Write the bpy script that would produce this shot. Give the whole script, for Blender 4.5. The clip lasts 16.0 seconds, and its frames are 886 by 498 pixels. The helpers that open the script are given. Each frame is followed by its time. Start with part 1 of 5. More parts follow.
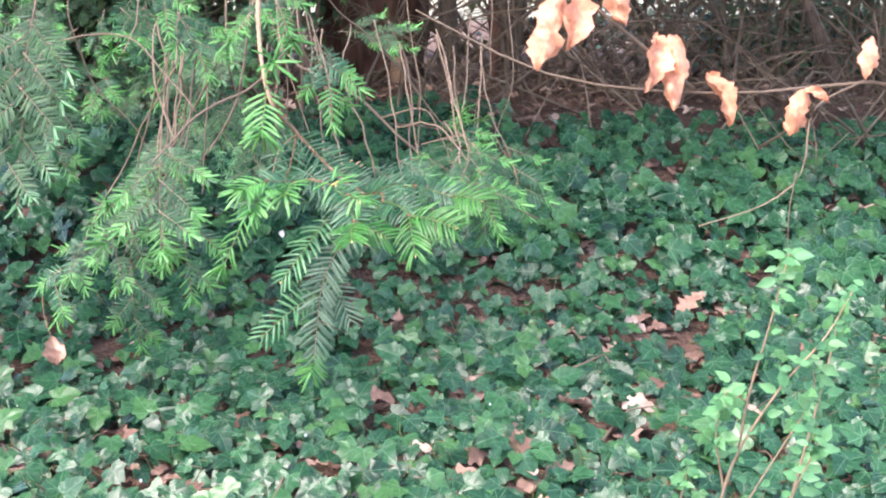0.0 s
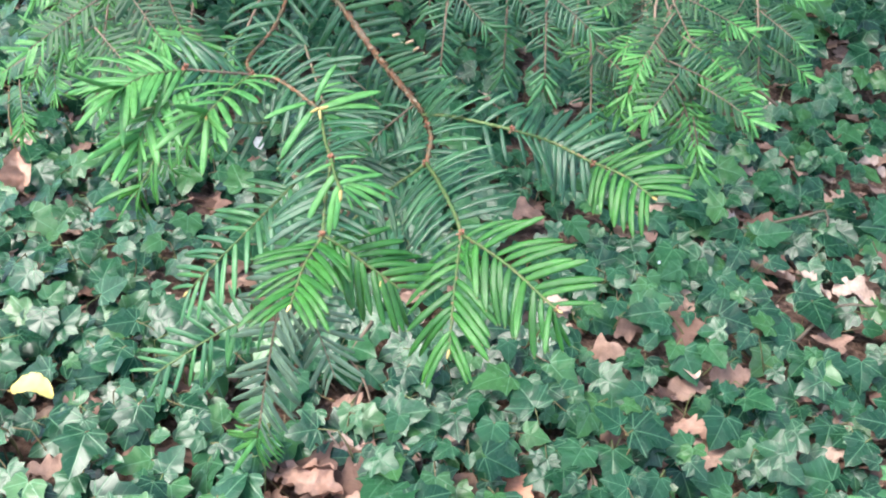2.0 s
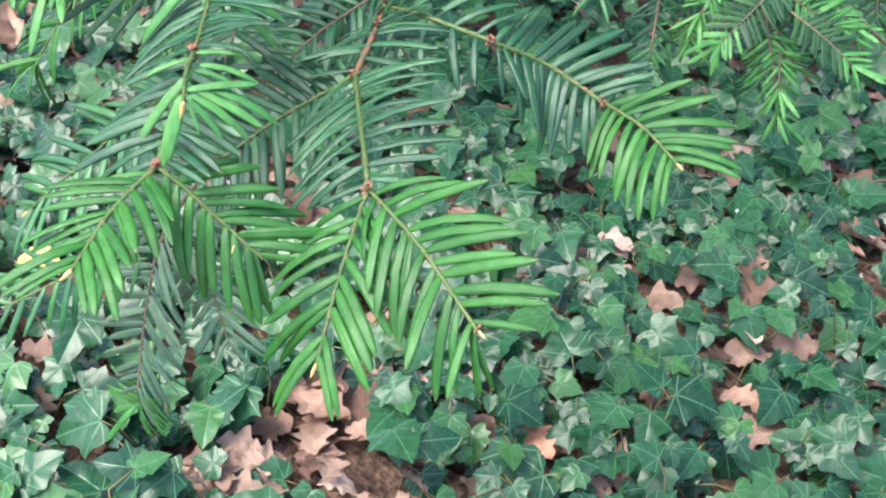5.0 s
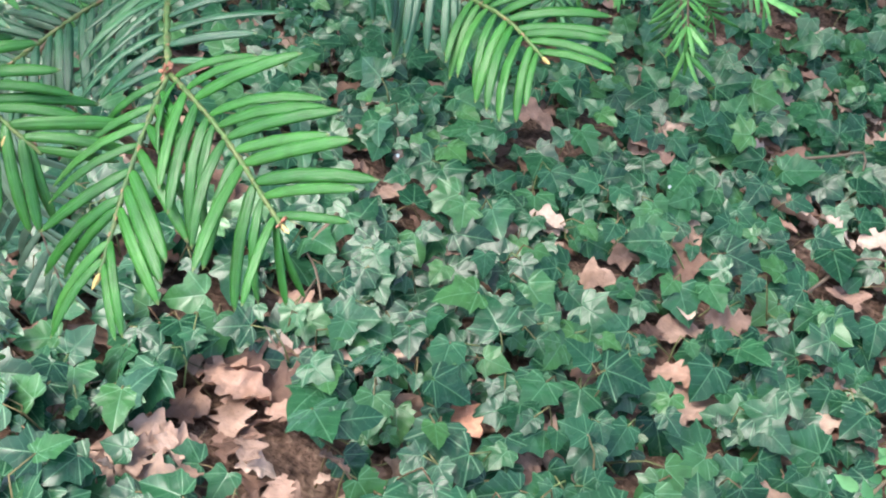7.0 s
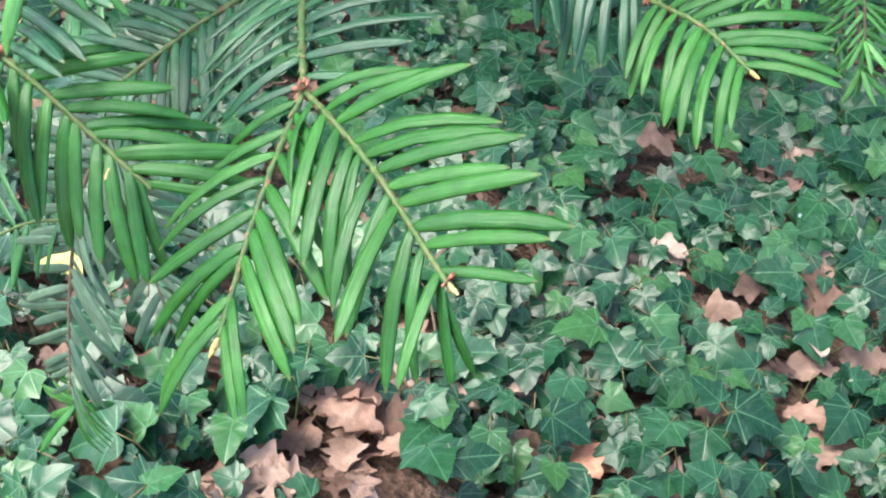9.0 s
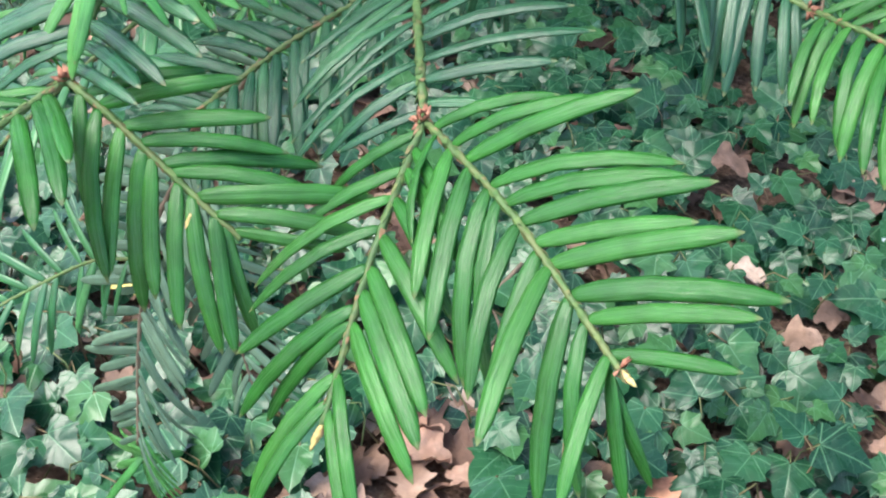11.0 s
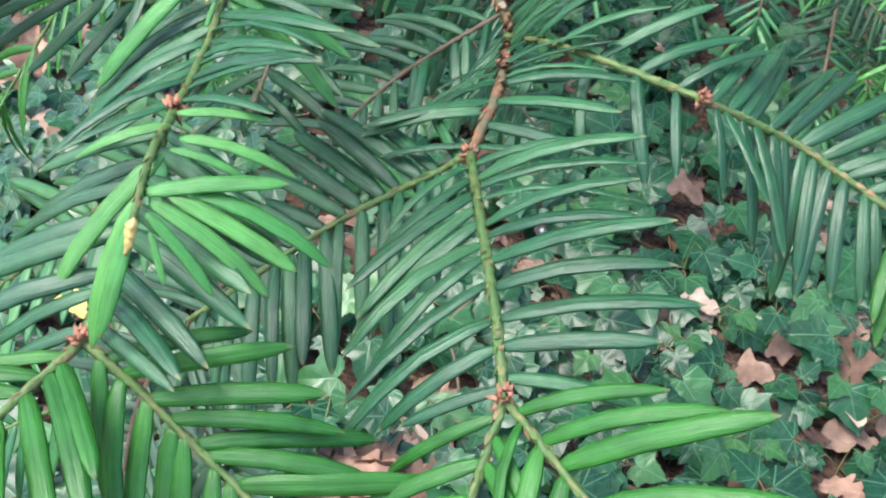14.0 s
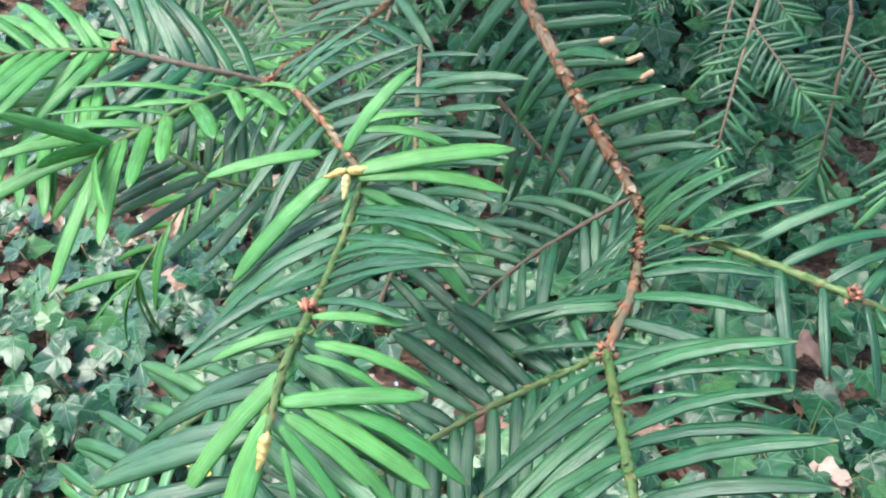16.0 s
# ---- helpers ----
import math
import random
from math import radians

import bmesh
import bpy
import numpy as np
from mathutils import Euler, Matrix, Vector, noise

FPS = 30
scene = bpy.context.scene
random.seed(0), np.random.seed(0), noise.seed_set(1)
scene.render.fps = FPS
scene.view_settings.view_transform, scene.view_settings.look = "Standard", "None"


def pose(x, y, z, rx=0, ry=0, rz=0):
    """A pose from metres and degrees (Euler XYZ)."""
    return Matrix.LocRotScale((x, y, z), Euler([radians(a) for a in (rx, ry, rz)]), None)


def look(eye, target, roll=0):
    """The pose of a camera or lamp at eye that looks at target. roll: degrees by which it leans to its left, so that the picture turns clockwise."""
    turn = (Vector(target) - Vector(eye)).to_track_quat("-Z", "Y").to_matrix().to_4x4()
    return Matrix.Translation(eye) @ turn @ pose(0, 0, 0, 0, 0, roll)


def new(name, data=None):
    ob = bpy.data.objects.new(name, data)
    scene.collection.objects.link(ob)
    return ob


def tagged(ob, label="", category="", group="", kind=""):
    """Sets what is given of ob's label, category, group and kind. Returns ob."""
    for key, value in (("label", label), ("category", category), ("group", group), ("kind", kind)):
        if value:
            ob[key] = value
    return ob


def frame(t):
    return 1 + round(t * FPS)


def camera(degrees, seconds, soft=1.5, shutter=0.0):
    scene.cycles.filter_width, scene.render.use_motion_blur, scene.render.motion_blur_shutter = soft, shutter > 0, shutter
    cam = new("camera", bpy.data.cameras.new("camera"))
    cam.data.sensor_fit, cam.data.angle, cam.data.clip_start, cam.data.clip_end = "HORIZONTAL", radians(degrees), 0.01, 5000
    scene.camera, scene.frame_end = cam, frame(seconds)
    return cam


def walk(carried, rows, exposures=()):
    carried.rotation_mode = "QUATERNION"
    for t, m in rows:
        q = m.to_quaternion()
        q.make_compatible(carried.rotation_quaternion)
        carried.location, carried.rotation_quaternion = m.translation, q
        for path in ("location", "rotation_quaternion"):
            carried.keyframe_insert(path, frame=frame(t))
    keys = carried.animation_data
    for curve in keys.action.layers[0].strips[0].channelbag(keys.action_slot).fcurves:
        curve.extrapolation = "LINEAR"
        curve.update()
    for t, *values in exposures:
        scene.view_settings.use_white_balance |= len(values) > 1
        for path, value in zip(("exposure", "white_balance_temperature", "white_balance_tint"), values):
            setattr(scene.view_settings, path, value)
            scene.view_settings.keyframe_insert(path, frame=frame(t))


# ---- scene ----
cam = camera(44.16, 16.0, soft=2.15)
PATH = [
    (0, (0.0023, 0.0001, 0.7907), (0.0067, 0.9787, 0.5851), 0.03),
    (0.5, (0.0087, 0.1960, 0.8039), (-0.0046, 1.1644, 0.5551), 0.24),
    (1, (-0.0023, 0.3415, 0.7979), (-0.0531, 1.2843, 0.4683), 0.30),
    (1.5, (0.0009, 0.4036, 0.8013), (-0.0838, 1.3163, 0.4015), 3.64),
    (2, (0.0261, 0.5067, 0.7997), (-0.1216, 1.3807, 0.3366), 7.17),
    (2.5, (0.0229, 0.5524, 0.7971), (-0.1644, 1.3954, 0.2927), 9.19),
    (3, (0.0253, 0.5702, 0.7943), (-0.1760, 1.3952, 0.2662), 10.56),
    (3.5, (0.0312, 0.5766, 0.7894), (-0.1692, 1.3992, 0.2573), 10.52),
    (3.7, (0.0341, 0.5862, 0.7856), (-0.1654, 1.4071, 0.2506), 10.38),
    (5.8, (0.0511, 0.6368, 0.7397), (-0.1422, 1.4443, 0.1824), 13.54),
    (6, (0.0546, 0.6412, 0.7334), (-0.1347, 1.4481, 0.1738), 13.35),
    (6.5, (0.0632, 0.6482, 0.7316), (-0.1100, 1.4592, 0.1729), 13.28),
    (7, (0.0642, 0.6492, 0.7354), (-0.0852, 1.4743, 0.1904), 13.77),
    (7.5, (0.0581, 0.6549, 0.7330), (-0.1009, 1.4839, 0.1968), 13.89),
    (8, (0.0496, 0.6659, 0.7264), (-0.1400, 1.4867, 0.1877), 13.19),
    (8.5, (0.0454, 0.6725, 0.7219), (-0.1725, 1.4823, 0.1773), 11.73),
    (8.7, (0.0455, 0.6751, 0.7195), (-0.1861, 1.4815, 0.1753), 11.16),
    (10.8, (0.0289, 0.6977, 0.7051), (-0.2605, 1.4841, 0.1594), 9.37),
    (11, (0.0268, 0.6996, 0.7041), (-0.2742, 1.4867, 0.1658), 9.01),
    (11.5, (0.0231, 0.7030, 0.7035), (-0.2727, 1.4982, 0.1743), 9.51),
    (12, (0.0157, 0.7063, 0.7063), (-0.2511, 1.5095, 0.1736), 10.75),
    (12.5, (0.0071, 0.7097, 0.7118), (-0.2415, 1.4993, 0.1508), 11.60),
    (13, (0.0010, 0.7138, 0.7174), (-0.2272, 1.5080, 0.1542), 13.29),
    (13.5, (-0.0009, 0.7180, 0.7176), (-0.2365, 1.5197, 0.1682), 13.06),
    (14, (-0.0023, 0.7212, 0.7177), (-0.2555, 1.5296, 0.1862), 12.52),
    (14.5, (-0.0041, 0.7230, 0.7185), (-0.2780, 1.5372, 0.2067), 12.11),
    (15, (-0.0069, 0.7250, 0.7176), (-0.3277, 1.5359, 0.2284), 11.11),
    (15.5, (-0.0073, 0.7259, 0.7185), (-0.3710, 1.5308, 0.2496), 9.75),
    (16, (-0.0078, 0.7254, 0.7203), (-0.4007, 1.5395, 0.2927), 9.21),
]
walk(cam, [(t, look(eye, target, roll)) for t, eye, target, roll in PATH], [(0.0, 2.47, 6650, 19), (1.5, 2.24, 6550, 10), (3.5, 2.04, 6450, 7), (7.0, 2.06, 6550, 6), (8.5, 2.06, 6550, 5), (11.0, 1.93, 6500, 3), (14.0, 1.93, 6450, 4), (16.0, 2.07, 6450, 6)])

# ---- light ----
SUN_EL, SUN_ROT = radians(56), radians(228)
world = bpy.data.worlds.new("sky")
scene.world = world
world.use_nodes = True
wn = world.node_tree
sky = wn.nodes.new("ShaderNodeTexSky")
sky.sky_type, sky.sun_disc, sky.sun_elevation, sky.sun_rotation = "NISHITA", False, SUN_EL, SUN_ROT
sky.air_density, sky.dust_density, sky.ozone_density = 1.0, 2.0, 1.0
wn.links.new(sky.outputs[0], wn.nodes["Background"].inputs[0])
wn.nodes["Background"].inputs[1].default_value = 0.15
sun = new("sun", bpy.data.lights.new("sun", "SUN"))
sun.data.energy, sun.data.angle, sun.data.color = 1.05, radians(28), (1.0, 0.97, 0.92)
sun.matrix_world = look((-2.9, -1.8, 5.8), (0, 0.8, 0))


# ---- materials ----
def material(name, rough=0.6, spec=0.5):
    m = bpy.data.materials.new(name)
    m.use_nodes = True
    b = m.node_tree.nodes["Principled BSDF"]
    b.inputs["Roughness"].default_value = rough
    b.inputs["Specular IOR Level"].default_value = spec
    return m, m.node_tree, b


def math_node(nt, op, a, b=None, clamp=False):
    n = nt.nodes.new("ShaderNodeMath")
    n.operation, n.use_clamp = op, clamp
    for i, v in enumerate((a, b)):
        if v is None:
            continue
        if isinstance(v, (int, float)):
            n.inputs[i].default_value = v
        else:
            nt.links.new(v, n.inputs[i])
    return n.outputs[0]


def ramp(nt, fac, stops):
    n = nt.nodes.new("ShaderNodeValToRGB")
    e = n.color_ramp.elements
    while len(e) < len(stops):
        e.new(0.5)
    for el, (p, c) in zip(e, stops):
        el.position, el.color = p, (*c, 1)
    nt.links.new(fac, n.inputs[0])
    return n.outputs[0]


def mix(nt, fac, a, b, blend="MIX"):
    n = nt.nodes.new("ShaderNodeMix")
    n.data_type, n.blend_type = "RGBA", blend
    for socket, v in ((n.inputs[0], fac), (n.inputs[6], a), (n.inputs[7], b)):
        if isinstance(v, (int, float)):
            socket.default_value = v
        elif isinstance(v, tuple):
            socket.default_value = (*v, 1)
        else:
            nt.links.new(v, socket)
    return n.outputs[2]


def noise_tex(nt, scale, detail=3.0, coords=None):
    n = nt.nodes.new("ShaderNodeTexNoise")
    n.inputs["Scale"].default_value, n.inputs["Detail"].default_value = scale, detail
    if coords is not None:
        nt.links.new(coords, n.inputs["Vector"])
    return n.outputs["Fac"]


def world_coords(nt):
    return nt.nodes.new("ShaderNodeNewGeometry").outputs["Position"]


def any_random(nt):
    """One random value for each object and each island of a joined mesh."""
    a = nt.nodes.new("ShaderNodeObjectInfo").outputs["Random"]
    b = nt.nodes.new("ShaderNodeNewGeometry").outputs["Random Per Island"]
    return math_node(nt, "FRACT", math_node(nt, "ADD", a, b))


def bump(nt, b, height, strength, distance):
    n = nt.nodes.new("ShaderNodeBump")
    n.inputs["Strength"].default_value, n.inputs["Distance"].default_value = strength, distance
    nt.links.new(height, n.inputs["Height"])
    nt.links.new(n.outputs[0], b.inputs["Normal"])


def leafy(name, stops, rough, spec, grain=180.0, trans=0.0, dull=(0.1, 0.12, 0.08), dullness=0.12, patchy=9, relief=0.0006, coarse=1.0, needle=False):
    """Leaf tissue: a random tone for each leaf, fine grain and larger dull patches."""
    m, nt, b = material(name, rough, spec)
    col = ramp(nt, any_random(nt), stops)
    w = world_coords(nt)
    grainy = noise_tex(nt, grain, 3, w)
    col = mix(nt, 0.5, col, ramp(nt, grainy, [(0.3, (0.55, 0.55, 0.55)), (0.7, (1.3, 1.3, 1.3))]), "MULTIPLY")
    patch = ramp(nt, noise_tex(nt, grain / patchy, 2, w), [(0.5, (0, 0, 0)), (0.62, (1, 1, 1))])
    col = mix(nt, math_node(nt, "MULTIPLY", patch, dullness), col, dull)
    height = noise_tex(nt, grain * coarse, 3, w)
    gloss = math_node(nt, "ADD", math_node(nt, "MULTIPLY", grainy, 0.25), rough - 0.12)
    if needle:
        # fine fibres along the blade, a paler midrib and a dry point
        uv = nt.nodes.new("ShaderNodeUVMap").outputs[0]
        along = nt.nodes.new("ShaderNodeSeparateXYZ")
        nt.links.new(uv, along.inputs[0])
        shift = nt.nodes.new("ShaderNodeCombineXYZ")
        nt.links.new(math_node(nt, "MULTIPLY", along.outputs[0], 9.0), shift.inputs[0])
        nt.links.new(math_node(nt, "MULTIPLY", along.outputs[1], 1.6), shift.inputs[1])
        nt.links.new(math_node(nt, "MULTIPLY", any_random(nt), 40.0), shift.inputs[2])
        fibre = noise_tex(nt, 2.4, 3, shift.outputs[0])
        col = mix(nt, 0.4, col, ramp(nt, fibre, [(0.3, (0.62, 0.66, 0.62)), (0.7, (1.35, 1.28, 1.3))]), "MULTIPLY")
        off = math_node(nt, "ABSOLUTE", math_node(nt, "SUBTRACT", along.outputs[0], 0.5))
        rib = math_node(nt, "SUBTRACT", 1.0, math_node(nt, "MULTIPLY", off, 14.0), True)
        col = mix(nt, math_node(nt, "MULTIPLY", rib, 0.25), col, (0.1, 0.24, 0.09))
        end = math_node(nt, "MULTIPLY", math_node(nt, "SUBTRACT", along.outputs[1], 0.955), 30.0, True)
        col = mix(nt, math_node(nt, "MULTIPLY", end, 0.6), col, (0.36, 0.34, 0.17))
        height = math_node(nt, "ADD", math_node(nt, "MULTIPLY", fibre, 0.8), math_node(nt, "MULTIPLY", height, 0.4))
        gloss = math_node(nt, "ADD", math_node(nt, "MULTIPLY", fibre, 0.2), rough - 0.1)
    nt.links.new(col, b.inputs["Base Color"])
    nt.links.new(gloss, b.inputs["Roughness"])
    if trans:
        tr = nt.nodes.new("ShaderNodeBsdfTranslucent")
        nt.links.new(col, tr.inputs[0])
        mx = nt.nodes.new("ShaderNodeMixShader")
        mx.inputs[0].default_value = trans
        nt.links.new(b.outputs[0], mx.inputs[1])
        nt.links.new(tr.outputs[0], mx.inputs[2])
        nt.links.new(mx.outputs[0], nt.nodes["Material Output"].inputs[0])
    bump(nt, b, height, 0.3 if needle else 0.25 if relief < 0.001 else 0.8, relief)
    return m


NEEDLE_OLD = leafy("old needle", [(0.0, (0.012, 0.066, 0.029)), (0.6, (0.019, 0.096, 0.038)), (1.0, (0.034, 0.13, 0.048))], 0.29, 0.5, 300, 0.08, needle=True)
# darker copy for the tree behind: its shade is put into the needle colour
NEEDLE_SHADED = leafy("shaded needle", [(0.0, (0.016, 0.055, 0.024)), (0.6, (0.028, 0.085, 0.034)), (1.0, (0.05, 0.12, 0.044))], 0.45, 0.25, 300, 0.06)
NEEDLE_MID = leafy("year-old needle", [(0.0, (0.03, 0.13, 0.05)), (0.6, (0.05, 0.18, 0.06)), (1.0, (0.07, 0.22, 0.07))], 0.36, 0.5, 300, 0.1)
NEEDLE_NEW = leafy("fresh needle", [(0.0, (0.036, 0.175, 0.03)), (0.6, (0.05, 0.22, 0.037)), (1.0, (0.075, 0.275, 0.05))], 0.27, 0.5, 300, 0.38, needle=True)
NEEDLE_LIGHT = leafy("young light needle", [(0.0, (0.085, 0.31, 0.08)), (1.0, (0.15, 0.41, 0.11))], 0.27, 0.45, 300, 0.36, needle=True)
NEEDLE_GREY = leafy("shaded grey needle", [(0.0, (0.08, 0.15, 0.1)), (1.0, (0.14, 0.22, 0.14))], 0.5, 0.4, 300, 0.05)
SHRUB_LEAF = leafy("shrub leaf", [(0.0, (0.06, 0.21, 0.085)), (1.0, (0.15, 0.36, 0.14))], 0.45, 0.4, 90, 0.2)
HEDGE_LEAF = leafy("hedge leaf", [(0.0, (0.02, 0.06, 0.03)), (0.5, (0.04, 0.1, 0.04)), (1.0, (0.1, 0.17, 0.05))], 0.45, 0.5, 60, 0.1)
LITTER = leafy("dead leaf", [(0.0, (0.14, 0.08, 0.06)), (0.4, (0.28, 0.165, 0.125)), (0.7, (0.42, 0.27, 0.205)), (1.0, (0.62, 0.45, 0.36))], 0.75, 0.2, 90, 0.0, (0.12, 0.07, 0.05), 0.5, 5, 0.006, 0.8)
BEECH = leafy("withered orange leaf", [(0.0, (0.68, 0.3, 0.18)), (1.0, (0.85, 0.44, 0.29))], 0.6, 0.3, 130, 0.2, (0.45, 0.17, 0.09), 0.55, 5, 0.006, 0.7)
DRY = leafy("dry pinkish leaf", [(0.0, (0.5, 0.3, 0.22)), (1.0, (0.55, 0.34, 0.26))], 0.7, 0.25, 130, 0.15, (0.35, 0.18, 0.12), 0.5, 5, 0.004, 0.7)
PETAL = leafy("white petal", [(0.0, (0.75, 0.75, 0.72)), (1.0, (0.8, 0.8, 0.78))], 0.5, 0.3, 300)
YELLOW = leafy("yellow leaf", [(0.0, (0.82, 0.66, 0.22)), (1.0, (0.84, 0.68, 0.24))], 0.6, 0.3, 60, 0.1)
BUD = leafy("cream bud", [(0.0, (0.55, 0.38, 0.12)), (1.0, (0.8, 0.62, 0.25))], 0.55, 0.4, 400)
SCALE = leafy("brown bud scale", [(0.0, (0.26, 0.09, 0.055)), (1.0, (0.46, 0.21, 0.14))], 0.7, 0.3, 500)
TWIG_GREEN = leafy("green twig bark", [(0.0, (0.06, 0.12, 0.035)), (1.0, (0.115, 0.175, 0.055))], 0.55, 0.4, 900, 0, (0.22, 0.16, 0.07), 0.3, 2.2)
TWIG_BROWN = leafy("brown twig bark", [(0.0, (0.13, 0.095, 0.07)), (1.0, (0.26, 0.185, 0.13))], 0.75, 0.3, 400, 0, (0.14, 0.1, 0.07), 0.6)
TWIG_RED = leafy("reddish twig bark", [(0.0, (0.1, 0.085, 0.05)), (1.0, (0.2, 0.165, 0.1))], 0.8, 0.2, 800, 0, (0.3, 0.115, 0.06), 0.65, 3.4)
FLAKE = leafy("bark flake", [(0.0, (0.17, 0.09, 0.05)), (0.4, (0.32, 0.14, 0.08)), (0.7, (0.24, 0.17, 0.1)), (1.0, (0.32, 0.26, 0.19))], 0.8, 0.2, 900)
FLECK = leafy("needle foot", [(0.0, (0.07, 0.14, 0.04)), (0.6, (0.12, 0.18, 0.055)), (0.85, (0.2, 0.15, 0.07)), (1.0, (0.3, 0.16, 0.09))], 0.65, 0.3, 900)
SHRUB_WOOD = leafy("pale shrub bark", [(0.0, (0.3, 0.2, 0.13)), (1.0, (0.44, 0.32, 0.22))], 0.75, 0.25, 300)
STALK = leafy("ivy stalk", [(0.0, (0.16, 0.09, 0.06)), (0.5, (0.2, 0.16, 0.07)), (1.0, (0.17, 0.22, 0.08))], 0.6, 0.3, 300)
PALE_WOOD = leafy("bare wood", [(0.0, (0.5, 0.31, 0.2)), (1.0, (0.6, 0.4, 0.27))], 0.8, 0.2, 60)


def bark(name, dark, light, scale):
    m, nt, b = material(name, 0.9, 0.2)
    w = world_coords(nt)
    mp = nt.nodes.new("ShaderNodeMapping")
    mp.inputs["Scale"].default_value = (1, 1, 0.2)
    nt.links.new(w, mp.inputs[0])
    n = noise_tex(nt, scale, 6, mp.outputs[0])
    col = ramp(nt, n, [(0.3, dark), (0.7, light)])
    moss = ramp(nt, noise_tex(nt, scale / 5, 3, w), [(0.55, (0, 0, 0)), (0.7, (1, 1, 1))])
    nt.links.new(mix(nt, math_node(nt, "MULTIPLY", moss, 0.3), col, (0.08, 0.1, 0.05)), b.inputs["Base Color"])
    bump(nt, b, n, 0.8, 0.02)
    return m


BARK = bark("yew bark", (0.07, 0.035, 0.027), (0.23, 0.12, 0.09), 22)
BARK_GREY = bark("grey bark", (0.08, 0.06, 0.05), (0.26, 0.2, 0.16), 30)


def soil_material():
    m, nt, b = material("soil", 0.95, 0.15)
    w = world_coords(nt)
    fine, big = noise_tex(nt, 90, 6, w), noise_tex(nt, 6, 3, w)
    col = ramp(nt, fine, [(0.3, (0.06, 0.036, 0.028)), (0.55, (0.16, 0.1, 0.075)), (0.75, (0.3, 0.2, 0.15))])
    col = mix(nt, 0.5, col, ramp(nt, big, [(0.3, (0.6, 0.6, 0.6)), (0.7, (1.2, 1.15, 1.1))]), "MULTIPLY")
    nt.links.new(col, b.inputs["Base Color"])
    bump(nt, b, fine, 0.9, 0.015)
    return m


def ivy_material():
    """Deep green with paler veins that run from the leaf's foot to its lobes."""
    m, nt, b = material("ivy leaf", 0.3, 0.27)
    b.inputs["Coat Weight"].default_value, b.inputs["Coat Roughness"].default_value = 0.06, 0.22
    rnd = any_random(nt)
    col = ramp(nt, rnd, [(0.0, (0.01, 0.043, 0.022)), (0.4, (0.017, 0.068, 0.032)), (0.8, (0.029, 0.103, 0.043)), (1.0, (0.056, 0.15, 0.047))])
    w = world_coords(nt)
    col = mix(nt, 0.5, col, ramp(nt, noise_tex(nt, 70, 4, w), [(0.3, (0.6, 0.6, 0.6)), (0.7, (1.25, 1.25, 1.25))]), "MULTIPLY")
    uv = nt.nodes.new("ShaderNodeSeparateXYZ")
    nt.links.new(nt.nodes.new("ShaderNodeUVMap").outputs[0], uv.inputs[0])
    x = math_node(nt, "ABSOLUTE", math_node(nt, "SUBTRACT", uv.outputs[0], 0.5))
    y = uv.outputs[1]
    best = None
    for a in (0.0, 1.02, 1.68):
        d = math_node(nt, "ABSOLUTE", math_node(nt, "SUBTRACT", math_node(nt, "MULTIPLY", x, math.cos(a)), math_node(nt, "MULTIPLY", y, math.sin(a))))
        best = d if best is None else math_node(nt, "MINIMUM", best, d)
    vein = math_node(nt, "SUBTRACT", 1.0, math_node(nt, "MULTIPLY", best, 48.0), True)
    # faint side veins that leave the midrib towards the edge, none of them quite straight
    sway = math_node(nt, "MULTIPLY", noise_tex(nt, 160, 2, w), 0.16)
    slant = math_node(nt, "FRACT", math_node(nt, "MULTIPLY", math_node(nt, "ADD", sway, math_node(nt, "SUBTRACT", y, math_node(nt, "MULTIPLY", x, 0.8))), 4.2))
    side = math_node(nt, "SUBTRACT", 1.0, math_node(nt, "MULTIPLY", math_node(nt, "ABSOLUTE", math_node(nt, "SUBTRACT", slant, 0.5)), 14.0), True)
    tint = math_node(nt, "MAXIMUM", math_node(nt, "MULTIPLY", vein, 0.62), math_node(nt, "MULTIPLY", side, 0.2))
    col = mix(nt, tint, col, (0.14, 0.29, 0.15))
    nt.links.new(col, b.inputs["Base Color"])
    g = noise_tex(nt, 45, 3, w)
    nt.links.new(math_node(nt, "ADD", math_node(nt, "MULTIPLY", g, 0.3), 0.1), b.inputs["Roughness"])
    bump(nt, b, math_node(nt, "SUBTRACT", math_node(nt, "MULTIPLY", g, 0.7), math_node(nt, "MULTIPLY", vein, 0.2)), 0.3, 0.003)
    return m


SOIL, IVY = soil_material(), ivy_material()


# ---- building helpers ----
def mesh_from(name, verts, faces, mat, uvs=None, smooth=True):
    me = bpy.data.meshes.new(name)
    me.from_pydata([tuple(v) for v in verts], [], faces)
    if uvs is not None:
        lay = me.uv_layers.new(name="UVMap")
        loops = np.empty(len(me.loops), np.int32)
        me.loops.foreach_get("vertex_index", loops)
        lay.data.foreach_set("uv", np.asarray(uvs, np.float32)[loops].ravel())
    if smooth:
        me.polygons.foreach_set("use_smooth", np.ones(len(me.polygons), bool))
    me.materials.append(mat)
    return me


def part(name, me, parent, label="", m=None):
    ob = new(name, me)
    if parent is not None:
        ob.parent = parent
    if m is not None:
        ob.matrix_basis = m
    return tagged(ob, label) if label else ob


def thing(name, label, category, group="", kind="", at=(0, 0, 0)):
    ob = new(name)
    ob.location = at
    ob.empty_display_size = 0.05
    return tagged(ob, label, category, group, kind)


def unit(v):
    v = np.asarray(v, float)
    return v / max(np.linalg.norm(v), 1e-9)


